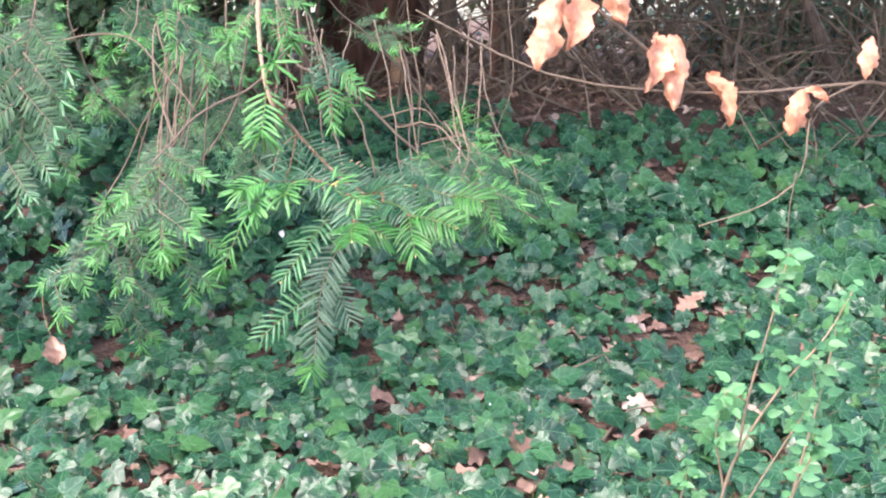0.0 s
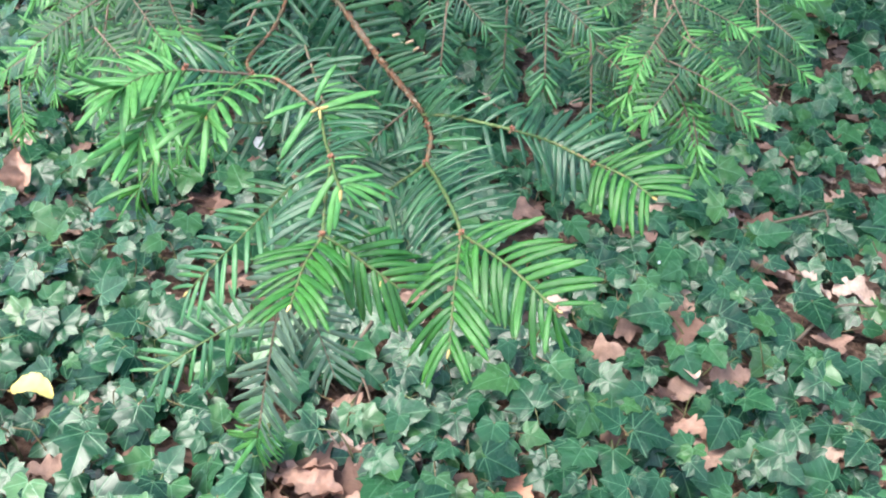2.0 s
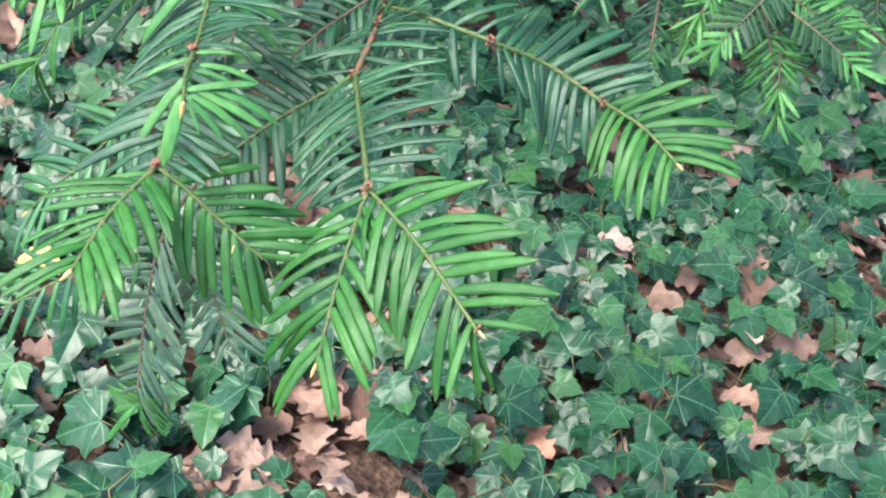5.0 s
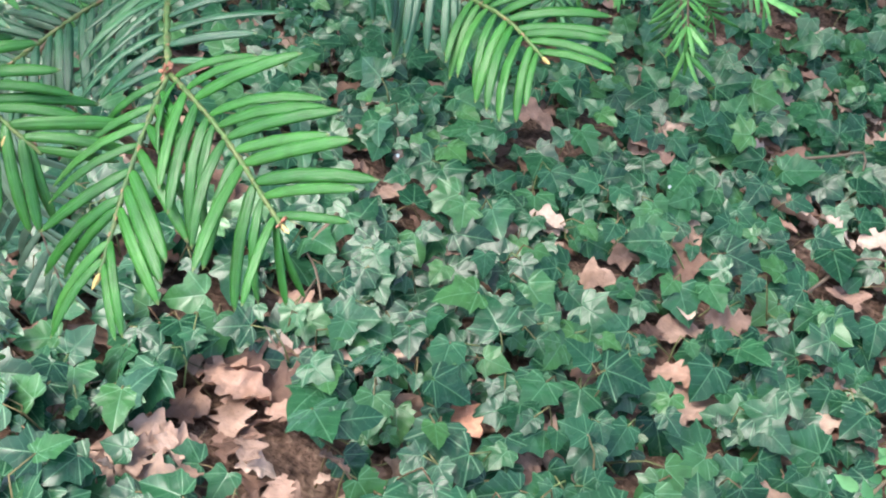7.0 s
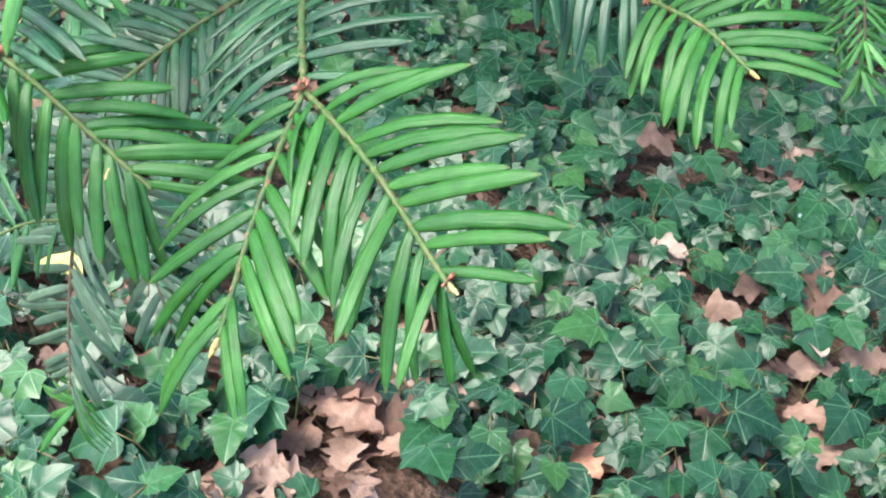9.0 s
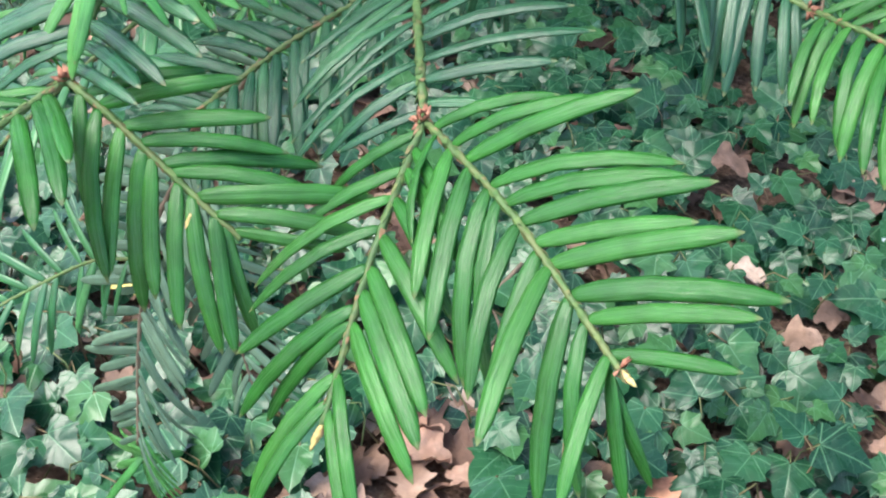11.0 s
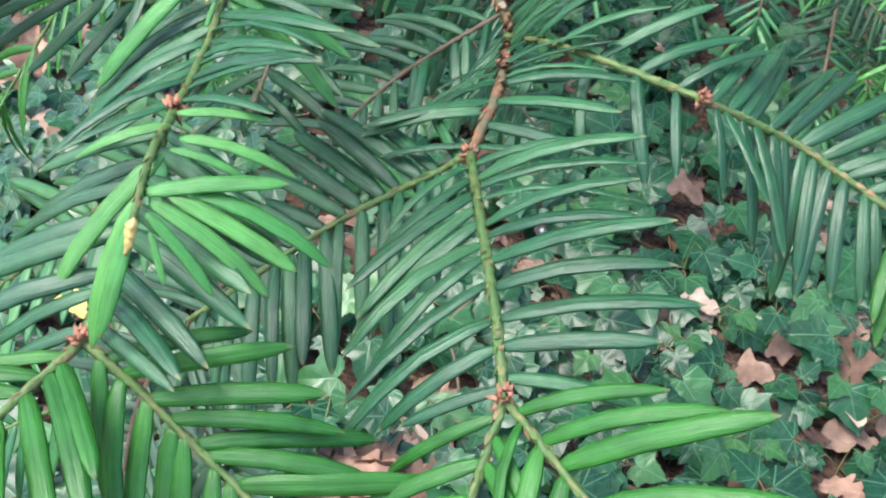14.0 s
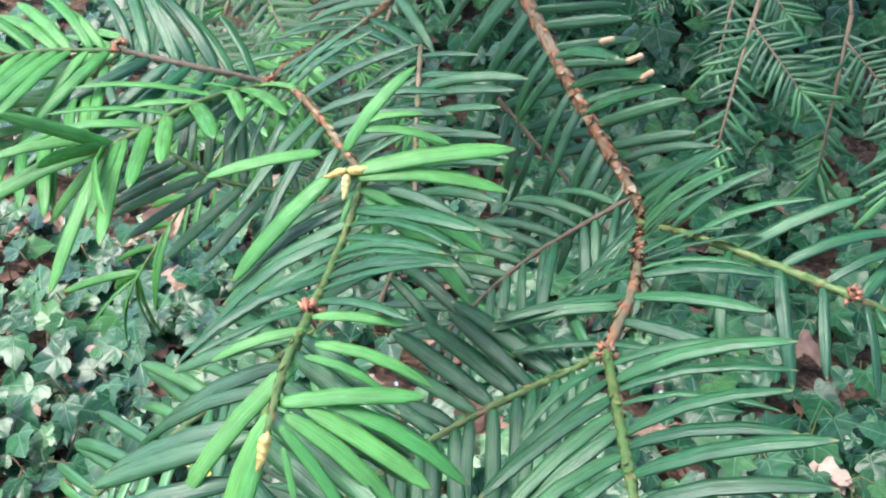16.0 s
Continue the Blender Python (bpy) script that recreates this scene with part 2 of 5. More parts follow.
def resample(pts, n):
    """A smooth line of n points through the given ones."""
    p = np.asarray(pts, float)
    if len(p) > 2:
        ext = np.vstack([2 * p[0] - p[1], p, 2 * p[-1] - p[-2]])
        fine = []
        for i in range(1, len(ext) - 2):
            a, b, c, d = ext[i - 1 : i + 3]
            for t in np.linspace(0, 1, 12, endpoint=False):
                fine.append(0.5 * (2 * b + (c - a) * t + (2 * a - 5 * b + 4 * c - d) * t**2 + (3 * b - a - 3 * c + d) * t**3))
        p = np.vstack([fine, p[-1]])
    s = np.r_[0, np.cumsum(np.linalg.norm(np.diff(p, axis=0), axis=1))]
    return np.stack([np.interp(np.linspace(0, s[-1], n), s, p[:, k]) for k in range(3)], 1)


def tube(pts, r0, r1, n=12, sides=7, wobble=0.0, rng=None):
    """Verts and faces of a tapered, slightly knobbly stem along a line."""
    line = resample(pts, n)
    tang = np.gradient(line, axis=0)
    verts, faces = [], []
    ref = np.array([0.31, 0.22, 0.92])
    for i, (p, t) in enumerate(zip(line, tang)):
        t = unit(t)
        u = unit(np.cross(ref, t)) if abs(t @ unit(ref)) < 0.97 else unit(np.cross((1, 0, 0), t))
        v = np.cross(t, u)
        r = r0 + (r1 - r0) * i / (n - 1)
        for k in range(sides):
            a = 2 * math.pi * k / sides
            rr = r * (1 + (rng.uniform(-wobble, wobble) if rng is not None and wobble else 0))
            verts.append(p + rr * (math.cos(a) * u + math.sin(a) * v))
    for i in range(n - 1):
        for k in range(sides):
            a, b = i * sides + k, i * sides + (k + 1) % sides
            faces.append((a, b, b + sides, a + sides))
    faces.append(tuple(range(sides - 1, -1, -1)))
    faces.append(tuple(range((n - 1) * sides, n * sides)))
    return verts, faces


class Bag:
    """Collects many small shapes for one joined mesh."""

    def __init__(self):
        self.v, self.f, self.uv, self.n = [], [], [], 0

    def leaf(self, shape, m):
        self.add(shape[0], shape[1], m, shape[2])

    def add(self, verts, faces, m=None, uvs=None):
        v = np.asarray(verts, float)
        if m is not None:
            v = v @ m[:3, :3].T + m[:3, 3]
        self.v.append(v)
        self.f += [tuple(i + self.n for i in f) for f in faces]
        if uvs is not None:
            self.uv.append(np.asarray(uvs, float))
        self.n += len(v)

    def mesh(self, name, mat):
        return mesh_from(name, np.vstack(self.v), self.f, mat, np.vstack(self.uv) if self.uv else None)


def basis(x, y, z, p, s=1.0):
    m = np.eye(4)
    m[:3, 0], m[:3, 1], m[:3, 2], m[:3, 3] = np.asarray(x) * s, np.asarray(y) * s, np.asarray(z) * s, p
    return m


def leaf_frame(direction, face, p, s):
    """A leaf that grows along direction, with its upper side towards face."""
    y = unit(direction)
    x = unit(np.cross(y, face))
    return basis(x, y, np.cross(x, y), p, s)


# ---- yew needles ----
def needle_shape(curve, width=0.108, side=0.0, thin=False):
    """A flat needle one long along y: narrow foot, parallel edges, a short point, a raised midrib and a slight droop."""
    if thin:
        outline = ((0, 0.45), (0.2, 1.0), (0.85, 0.95), (1.0, 0.1))
    else:
        outline = ((0, 0.34), (0.05, 0.66), (0.16, 0.92), (0.42, 1.0), (0.7, 0.97), (0.86, 0.8), (0.95, 0.46), (1.0, 0.05))
    across = ((-1, 0), (0, 0.35), (1, 0)) if thin else ((-1, -0.2), (-0.88, 0.0), (-0.5, 0.18), (-0.18, 0.24), (0, 0.17), (0.18, 0.24), (0.5, 0.18), (0.88, 0.0), (1, -0.2), (0, -0.2))
    verts, faces, uvs, k = [], [], [], len(across)
    for y, w in outline:
        h, cx, cz = width / 2 * w, side * y * y, curve * (0.5 * y - 1.35 * y * y)
        verts += [(cx + a * h, y, cz + b * h) for a, b in across]
        uvs += [(0.5 + 0.5 * a * w, y) for a, b in across]
    for i in range(len(outline) - 1):
        for j in range(2 if thin else k):
            a, b = i * k + j, i * k + (j + 1) % k
            faces.append((a, b, b + k, a + k))
    if not thin:
        faces.append(tuple(range(k - 1, -1, -1)))
        faces.append(tuple((len(outline) - 1) * k + j for j in range(k)))
    return verts, faces, uvs


NEEDLES = [needle_shape(c, w, s) for c, w, b in ((0.17, 0.12, 0.07), (0.24, 0.126, 0.11), (0.29, 0.114, 0.14), (0.13, 0.13, 0.05)) for s in (b, -b)]
THIN = [needle_shape(c, 0.125, s, True) for c, s in ((0.06, 0.05), (0.16, -0.06), (0.1, 0.0))]
_needle_meshes = {}


def needle_mesh(i, mat):
    if (i, mat.name) not in _needle_meshes:
        v, f, uv = NEEDLES[i]
        _needle_meshes[i, mat.name] = mesh_from("needle", v, f, mat, uv)
    return _needle_meshes[i, mat.name]


def needle_places(pts, normal, count, length, open0, open1, rng, start=0.04, upright=0.12, two=True, left=None):
    """Poses for needles in two ranks along a shoot; they close up towards its tip."""
    line = resample(pts, 40)
    tang = np.gradient(line, axis=0)
    out = []
    for side in (-1, 1):
        for k in range(count):
            t = start + (1 - start) * (k + 0.5 + rng.uniform(-0.25, 0.25)) / count
            i = min(int(t * 39), 39)
            ax, p = unit(tang[i]), line[i]
            nrm = unit(np.asarray(normal) - (np.asarray(normal) @ ax) * ax)
            across = np.cross(ax, nrm) * side
            o0 = open0 if left is None or side < 0 else left
            ang = radians(5 + o0 + (open1 - o0) * t**2 + rng.uniform(-4.5, 4.5))
            lift = rng.normal(upright, 0.09)
            d = unit(math.cos(ang) * ax + math.sin(ang) * across + lift * nrm)
            ln = 0.76 * length * (0.55 + 0.45 * min(1, t / 0.18)) * (1 - 0.35 * max(0, (t - 0.8) / 0.2)) * rng.uniform(0.86, 1.1)
            m = leaf_frame(d, nrm + rng.normal(0, 0.13, 3), p, ln)
            out.append((m, 0 if m[:3, 0] @ ax > 0 else 1))
    return out


def cluster_places(p, ax, normal, count, length, spread, rng):
    """Needles fanned round a shoot's tip."""
    ax, out = unit(ax), []
    u = unit(np.cross(ax, normal))
    v = np.cross(u, ax)
    for k in range(count):
        a = 2 * math.pi * (k + rng.uniform(-0.3, 0.3)) / count
        s = radians(spread * rng.uniform(0.6, 1.15))
        d = math.cos(s) * ax + math.sin(s) * (math.cos(a) * u + math.sin(a) * v)
        m = leaf_frame(d, np.asarray(normal) + 0.7 * ax + 0.25 * rng.normal(0, 1, 3), p - ax * 0.004 * rng.random(), length * rng.uniform(0.75, 1.1))
        out.append((m, 0 if m[:3, 0] @ ax > 0 else 1))
    return out

# ---- ground ----
def ground_height(x, y):
    """Level in front, with a low bank that rises towards the yew's foot."""
    u = y - 2.2 - 0.5 * min(1.2, max(0.0, x - 0.35))
    rise = 0.0 if u <= 0 else 0.3 * (u * u / 1.2 if u < 0.6 else u - 0.3)
    return 0.02 * noise.noise((x * 1.3, y * 1.3, 0.0)) + 0.05 * noise.noise((x * 0.3, y * 0.3, 4.0)) * min(1, max(0, y - 3)) + 0.5 * math.tanh(rise / 0.5)


def build_ground():
    xs = np.r_[-400, -80, -20, np.arange(-6, 6.01, 0.15), 20, 80, 400]
    ys = np.r_[-400, -80, -20, np.arange(-3, 10.01, 0.15), 20, 80, 400]
    verts = [(x, y, ground_height(x, y) - 0.012) for y in ys for x in xs]
    w = len(xs)
    faces = [(j * w + i, j * w + i + 1, (j + 1) * w + i + 1, (j + 1) * w + i) for j in range(len(ys) - 1) for i in range(w - 1)]
    ob = part("ground", mesh_from("ground", verts, faces, SOIL), None)
    tagged(ob, "dark brown woodland soil with crumbled litter", "ground", kind="structure")


build_ground()


# ---- the near yew branch ----
yew_branch = thing("yew_branch", "drooping yew branch with flat sprays of green needles and cream buds", "branch", at=(0, 0, 0))
rng = np.random.default_rng(3)
UP = (-0.2, -0.65, 0.73)


def bud(parent, p, ax, size, mat=None, label="", rnd=None):
    """A pointed bud of overlapping scales."""
    bag = Bag()
    ax = unit(ax)
    u = unit(np.cross(ax, (0.2, 0.5, 0.8)))
    v = np.cross(ax, u)
    ring = [(-0.1, 0.12), (0.12, 0.22), (0.3, 0.27), (0.32, 0.23), (0.55, 0.27), (0.72, 0.26), (0.74, 0.21), (0.95, 0.22), (1.1, 0.17), (1.12, 0.13), (1.35, 0.1), (1.5, 0.02)]
    bend = unit(np.cross(ax, (0.7, 0.1, 0.3)))
    verts = []
    for h, r in ring:
        for k in range(9):
            a, hh = k * 2 * math.pi / 9, h + 0.09 * math.sin(2 * k * 2 * math.pi / 9 + 4 * h)
            verts.append(np.asarray(p) + size * (hh * ax + 0.1 * h * h * bend + r * (1 + 0.14 * math.sin(3 * k + 5 * h)) * (math.cos(a) * u + math.sin(a) * v)))
    n = len(ring)
    bag.add(verts, [(i * 9 + k, i * 9 + (k + 1) % 9, i * 9 + 9 + (k + 1) % 9, i * 9 + 9 + k) for i in range(n - 1) for k in range(9)] + [tuple(range(9 * n - 9, 9 * n))])
    return part("bud", bag.mesh("bud", mat or BUD), parent, label)


def scales(parent, p, ax, size, n=7):
    """A ruff of reddish-brown papery scales at a fork."""
    r = np.random.default_rng(int(abs(p[0]) * 1e5))
    ax = unit(ax)
    for k in range(n):
        d = unit(r.normal(0, 1, 3) + 0.8 * ax)
        x = unit(np.cross(d, ax + (0.01, 0.02, 0)))
        q = np.asarray(p) + d * size * 0.2
        v = [q - x * size * 0.3, q + x * size * 0.3, q + d * size * 0.75 + x * size * 0.1, q + d * size * 0.4 + np.cross(d, x) * size * 0.2]
        part("bud_scale", mesh_from("bud_scale", v, [(0, 1, 3), (1, 2, 3), (2, 0, 3), (0, 2, 1)], SCALE), parent)


def flecks(parent, pts, r0, r1, twig_mat):
    """Brown flakes of bark and the raised feet of needles along a twig."""
    bag, length = Bag(), float(sum(np.linalg.norm(np.subtract(b, a)) for a, b in zip(pts[:-1], pts[1:])))
    line = resample(pts, 80)
    tang = np.gradient(line, axis=0)
    red = twig_mat is TWIG_RED
    for _ in range(int(length * (2600 if red else 2000))):
        i = int(rng.integers(80))
        ax, rad = unit(tang[i]), r0 + (r1 - r0) * i / 79
        side = unit(np.cross(ax, rng.normal(0, 1, 3)))
        out = np.cross(side, ax)
        ln, w = rng.uniform(0.5, 1.3) * (0.0019 if red else 0.0013), rng.uniform(0.25, 0.5) * rad * 1.7
        q, up = line[i] + out * rad * 0.96, rng.uniform(0.1, 0.5) * rad * (2.4 if red else 1.3)
        v = [q - side * w, q + side * w, q + ax * ln * 0.6 + side * w * 0.8 + out * up * 0.4, q + ax * ln + out * up, q + ax * ln * 0.6 - side * w * 0.8 + out * up * 0.4, q + ax * ln * 0.5 + out * (up * 0.5 + rad * 0.22)]
        bag.add(v, [(0, 1, 5), (1, 2, 5), (2, 3, 5), (3, 4, 5), (4, 0, 5)])
    if bag.v:
        tagged(part("flaky_bark", bag.mesh("flaky_bark", FLAKE if red else FLECK), parent), kind="stuff")


def shoot(pts, r0, r1, twig_mat, needle_mat, count, length, open0=62, open1=38, normal=UP, name="shoot", label="", start=0.04, left=None, upright=0.12, single=True, tip=0, spread=42, placed=()):
    """A twig with two ranks of needles, each its own mesh where single."""
    wide = 0.54
    v, f = tube(pts, r0 * wide, r1 * wide * 1.1, 60, 8, 0.3, rng)
    ob = part(name, mesh_from(name, v, f, twig_mat), yew_branch, label)
    places = needle_places(pts, normal, count, length, open0, open1, rng, start, upright, left=left) if count else []
    if tip:
        places += cluster_places(np.asarray(pts[-1]), np.subtract(pts[-1], pts[-2]), normal, tip, length * 0.8, spread, rng)
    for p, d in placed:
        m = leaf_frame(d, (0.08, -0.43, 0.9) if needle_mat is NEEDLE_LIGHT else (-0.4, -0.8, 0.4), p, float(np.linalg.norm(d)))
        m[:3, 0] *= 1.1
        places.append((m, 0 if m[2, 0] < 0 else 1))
    if single or twig_mat is TWIG_RED:
        flecks(ob, pts, r0 * wide, r1 * wide * 1.1, twig_mat)
    if single:
        for m, bend in places:
            part("needle", needle_mesh(2 * int(rng.integers(4)) + bend, needle_mat), ob, "", Matrix(m.tolist()))
    elif places:
        bag = Bag()
        for m, bend in places:
            bag.leaf(NEEDLES[2 * int(rng.integers(4)) + bend], m)
        tagged(part("needles", bag.mesh("needles", needle_mat), ob), kind="stuff")
    return ob


# points along the branch
J3, J2, SC, J1 = (-0.061, 0.914, 0.6465), (-0.0478, 0.8775, 0.6524), (-0.0426, 0.859, 0.6551), (-0.0407, 0.8468, 0.6509)
SB, F1, T1, T2 = (-0.0244, 0.8152, 0.6507), (-0.0194, 0.8074, 0.6468), (0.0147, 0.7819, 0.642), (-0.0142, 0.7789, 0.6225)
F2, B1, B1K, B2 = (-0.0594, 0.7916, 0.6448), (-0.0554, 0.7936, 0.66), (-0.0648, 0.8132, 0.661), (-0.0755, 0.8468, 0.6614)
STEM_TOP, ST2, ST3 = (-0.0846, 0.9276, 0.6609), (-0.1177, 0.9304, 0.6959), (-0.14, 0.915, 0.735)
RB, K2, SM, K, KT = (-0.0382, 0.8751, 0.6586), (-0.0164, 0.8704, 0.6597), (-0.002, 0.88, 0.654), (0.014, 0.8778, 0.65), (0.0369, 0.8602, 0.6488)

N1, B2 = (-0.113, 0.868, 0.663), (-0.079, 0.845, 0.6635)
part("stem", mesh_from("stem", *tube([ST2, STEM_TOP, J3], 0.0013, 0.0010, 90, 9, 0.34, rng), TWIG_RED), yew_branch, "reddish-brown flaking stem")
part("upper_stem", mesh_from("upper_stem", *tube([(-0.19, 1.35, 0.93), (-0.17, 1.08, 0.82), ST3, ST2, STEM_TOP], 0.0036, 0.0013, 90, 9, 0.16, rng), SHRUB_WOOD), yew_branch, "smooth pale tan stem")
flecks(bpy.data.objects["stem"], [ST3, ST2, STEM_TOP, J3], 0.0014, 0.001, TWIG_RED)
shoot([STEM_TOP, J3, J2], 0.0016, 0.0013, TWIG_RED, NEEDLE_OLD, 15, 0.026, 64, 70, left=58, normal=(-0.25, -0.85, 0.45), label="red-brown flaking twig with dark needles")
shoot([ST2, (-0.102, 0.929, 0.679), STEM_TOP], 0.0017, 0.0016, TWIG_RED, NEEDLE_OLD, 11, 0.026, 66, 64, normal=(-0.25, -0.85, 0.45))
shoot([J2, SC, J1], 0.0013, 0.0012, TWIG_RED, NEEDLE_OLD, 7, 0.023, 78, 78, left=58)
shoot([J1, (-0.033, 0.831, 0.652), SB, F1], 0.0012, 0.0010, TWIG_GREEN, NEEDLE_OLD, 11, 0.0262, 78, 76, left=56)
shoot([F1, (-0.0172, 0.793, 0.636), T2], 0.0009, 0.0006, TWIG_GREEN, NEEDLE_NEW, 9, 0.0245, 48, 26, left=58, normal=(-0.25, -0.75, 0.6))
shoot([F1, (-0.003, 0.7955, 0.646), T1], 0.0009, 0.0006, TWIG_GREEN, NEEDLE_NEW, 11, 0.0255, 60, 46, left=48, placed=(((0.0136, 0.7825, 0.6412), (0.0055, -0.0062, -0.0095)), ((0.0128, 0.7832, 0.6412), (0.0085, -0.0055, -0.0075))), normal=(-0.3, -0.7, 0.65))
shoot([(-0.054, 0.895, 0.6495), RB, K2], 0.0010, 0.0010, TWIG_GREEN, NEEDLE_OLD, 7, 0.024, 55, 55, left=72)
shoot([K2, SM, K], 0.0010, 0.0009, TWIG_GREEN, NEEDLE_OLD, 12, 0.0265, 55, 52, left=76)
shoot([K, (0.026, 0.869, 0.651), KT], 0.0009, 0.0006, TWIG_GREEN, NEEDLE_NEW, 9, 0.026, 52, 34, left=70)
shoot([J1, (-0.0453, 0.8463, 0.6462), (-0.0563, 0.8387, 0.6364), (-0.0689, 0.8265, 0.6221)], 0.0010, 0.0007, TWIG_GREEN, NEEDLE_OLD, 15, 0.0255, 70, 50, left=60)
shoot([(-0.106, 0.905, 0.665), (-0.092, 0.882, 0.657), (-0.082, 0.866, 0.65), (-0.078, 0.852, 0.641)], 0.0009, 0.0006, TWIG_BROWN, NEEDLE_OLD, 13, 0.025, 66, 50)
shoot([N1, (-0.099, 0.857, 0.667), B2], 0.0009, 0.0008, TWIG_RED, NEEDLE_OLD, 8, 0.024, 62, 58)
shoot([B2, (-0.073, 0.831, 0.66), B1K], 0.0009, 0.0008, TWIG_GREEN, NEEDLE_OLD, 9, 0.025, 65, 60)
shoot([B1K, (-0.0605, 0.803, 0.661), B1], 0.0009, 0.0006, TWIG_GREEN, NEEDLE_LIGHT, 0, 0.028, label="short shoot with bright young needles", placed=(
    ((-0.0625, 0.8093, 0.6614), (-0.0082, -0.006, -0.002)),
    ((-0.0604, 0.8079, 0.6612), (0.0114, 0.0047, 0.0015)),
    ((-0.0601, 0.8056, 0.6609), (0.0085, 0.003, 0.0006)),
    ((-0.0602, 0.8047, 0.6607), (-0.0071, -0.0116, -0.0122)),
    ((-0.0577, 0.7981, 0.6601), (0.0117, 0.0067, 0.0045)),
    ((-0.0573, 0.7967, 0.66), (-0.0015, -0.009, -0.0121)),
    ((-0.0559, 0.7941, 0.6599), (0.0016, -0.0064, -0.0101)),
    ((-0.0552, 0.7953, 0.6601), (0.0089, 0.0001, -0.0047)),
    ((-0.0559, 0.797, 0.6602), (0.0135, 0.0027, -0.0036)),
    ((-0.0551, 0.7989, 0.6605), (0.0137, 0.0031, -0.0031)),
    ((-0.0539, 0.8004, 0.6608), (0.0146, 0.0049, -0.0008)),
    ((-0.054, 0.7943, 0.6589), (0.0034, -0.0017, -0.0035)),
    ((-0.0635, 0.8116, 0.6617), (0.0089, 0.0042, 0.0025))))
shoot([B1K, (-0.0625, 0.802, 0.652), F2], 0.0009, 0.0009, TWIG_GREEN, NEEDLE_OLD, 8, 0.025, 65, 60)
shoot([F2, (-0.0531, 0.7916, 0.6423), (-0.0396, 0.7913, 0.6355), (-0.034, 0.792, 0.632)], 0.0009, 0.0006, TWIG_GREEN, NEEDLE_NEW, 9, 0.025, 48, 32, left=48)
shoot([F2, (-0.0605, 0.778, 0.641), (-0.059, 0.763, 0.636)], 0.0009, 0.0006, TWIG_GREEN, NEEDLE_NEW, 10, 0.0245, 56, 34)
shoot([(-0.085, 0.853, 0.637), (-0.105, 0.835, 0.611), (-0.12, 0.828, 0.591)], 0.0009, 0.0006, TWIG_GREEN, NEEDLE_MID, 13, 0.025, 64, 36)
shoot([(-0.0689, 0.853, 0.628), (-0.088, 0.846, 0.59), (-0.094, 0.846, 0.558), (-0.0985, 0.85, 0.519)], 0.0010, 0.0007, TWIG_BROWN, NEEDLE_GREY, 27, 0.026, 60, 34, normal=(-0.1, -0.9, 0.4), single=False, label="older hanging shoot with dull grey-green needles")
shoot([(-0.094, 0.845, 0.576), (-0.1143, 0.8514, 0.5625), (-0.1399, 0.8398, 0.5414)], 0.0008, 0.0006, TWIG_GREEN, NEEDLE_MID, 11, 0.024, 60, 34, normal=(-0.1, -0.9, 0.4), single=False)
shoot([(-0.0985, 0.85, 0.524), (-0.1, 0.853, 0.515), (-0.102, 0.856, 0.506)], 0.0007, 0.0005, TWIG_GREEN, NEEDLE_LIGHT, 6, 0.024, 58, 32, normal=(-0.1, -0.9, 0.4), single=False, tip=4)
shoot([(-0.09, 0.847, 0.6), (-0.078, 0.85, 0.575), (-0.068, 0.85, 0.552)], 0.0007, 0.0005, TWIG_BROWN, NEEDLE_GREY, 12, 0.023, 58, 34, normal=(-0.1, -0.9, 0.4), single=False)
shoot([ST2, (-0.1235, 0.9215, 0.668), (-0.123, 0.889, 0.661), N1], 0.0013, 0.0010, TWIG_RED, NEEDLE_OLD, 11, 0.025, 64, 60, single=False, label="reddish twig with dark needles")
shoot([N1, (-0.1231, 0.8586, 0.6651), (-0.1329, 0.8541, 0.6657)], 0.0010, 0.0008, TWIG_BROWN, NEEDLE_OLD, 7, 0.025, 60, 55, single=False)
shoot([(-0.1329, 0.8541, 0.6657), (-0.144, 0.845, 0.664), (-0.149, 0.835, 0.661)], 0.0008, 0.0006, TWIG_GREEN, NEEDLE_LIGHT, 9, 0.028, 58, 34, single=False, tip=7)
shoot([(-0.1329, 0.8541, 0.6657), (-0.138, 0.842, 0.655), (-0.14, 0.83, 0.646)], 0.0008, 0.0006, TWIG_GREEN, NEEDLE_LIGHT, 9, 0.027, 58, 34, single=False, tip=5)
shoot([N1, (-0.114, 0.852, 0.663), (-0.116, 0.834, 0.659)], 0.0008, 0.0006, TWIG_GREEN, NEEDLE_LIGHT, 7, 0.027, 60, 36, single=False, tip=9)
shoot([(-0.1, 0.865, 0.648), (-0.1167, 0.8604, 0.6466), (-0.1426, 0.8655, 0.6465), (-0.1575, 0.8608, 0.642)], 0.0008, 0.0006, TWIG_GREEN, NEEDLE_OLD, 14, 0.024, 60, 40, single=False)
shoot([(-0.14, 0.93, 0.66), (-0.165, 0.92, 0.62), (-0.181, 0.91, 0.584)], 0.0009, 0.0006, TWIG_GREEN, NEEDLE_NEW, 11, 0.026, 58, 30, single=False, tip=6)
shoot([ST2, (-0.135, 0.945, 0.68), (-0.14, 0.93, 0.66)], 0.0012, 0.0009, TWIG_BROWN, NEEDLE_OLD, 6, 0.024, 60, 50, single=False)
shoot([(-0.105, 0.93, 0.655), (-0.082, 0.945, 0.63), (-0.06, 0.955, 0.607)], 0.0009, 0.0006, TWIG_BROWN, NEEDLE_OLD, 12, 0.024, 60, 40, single=False)
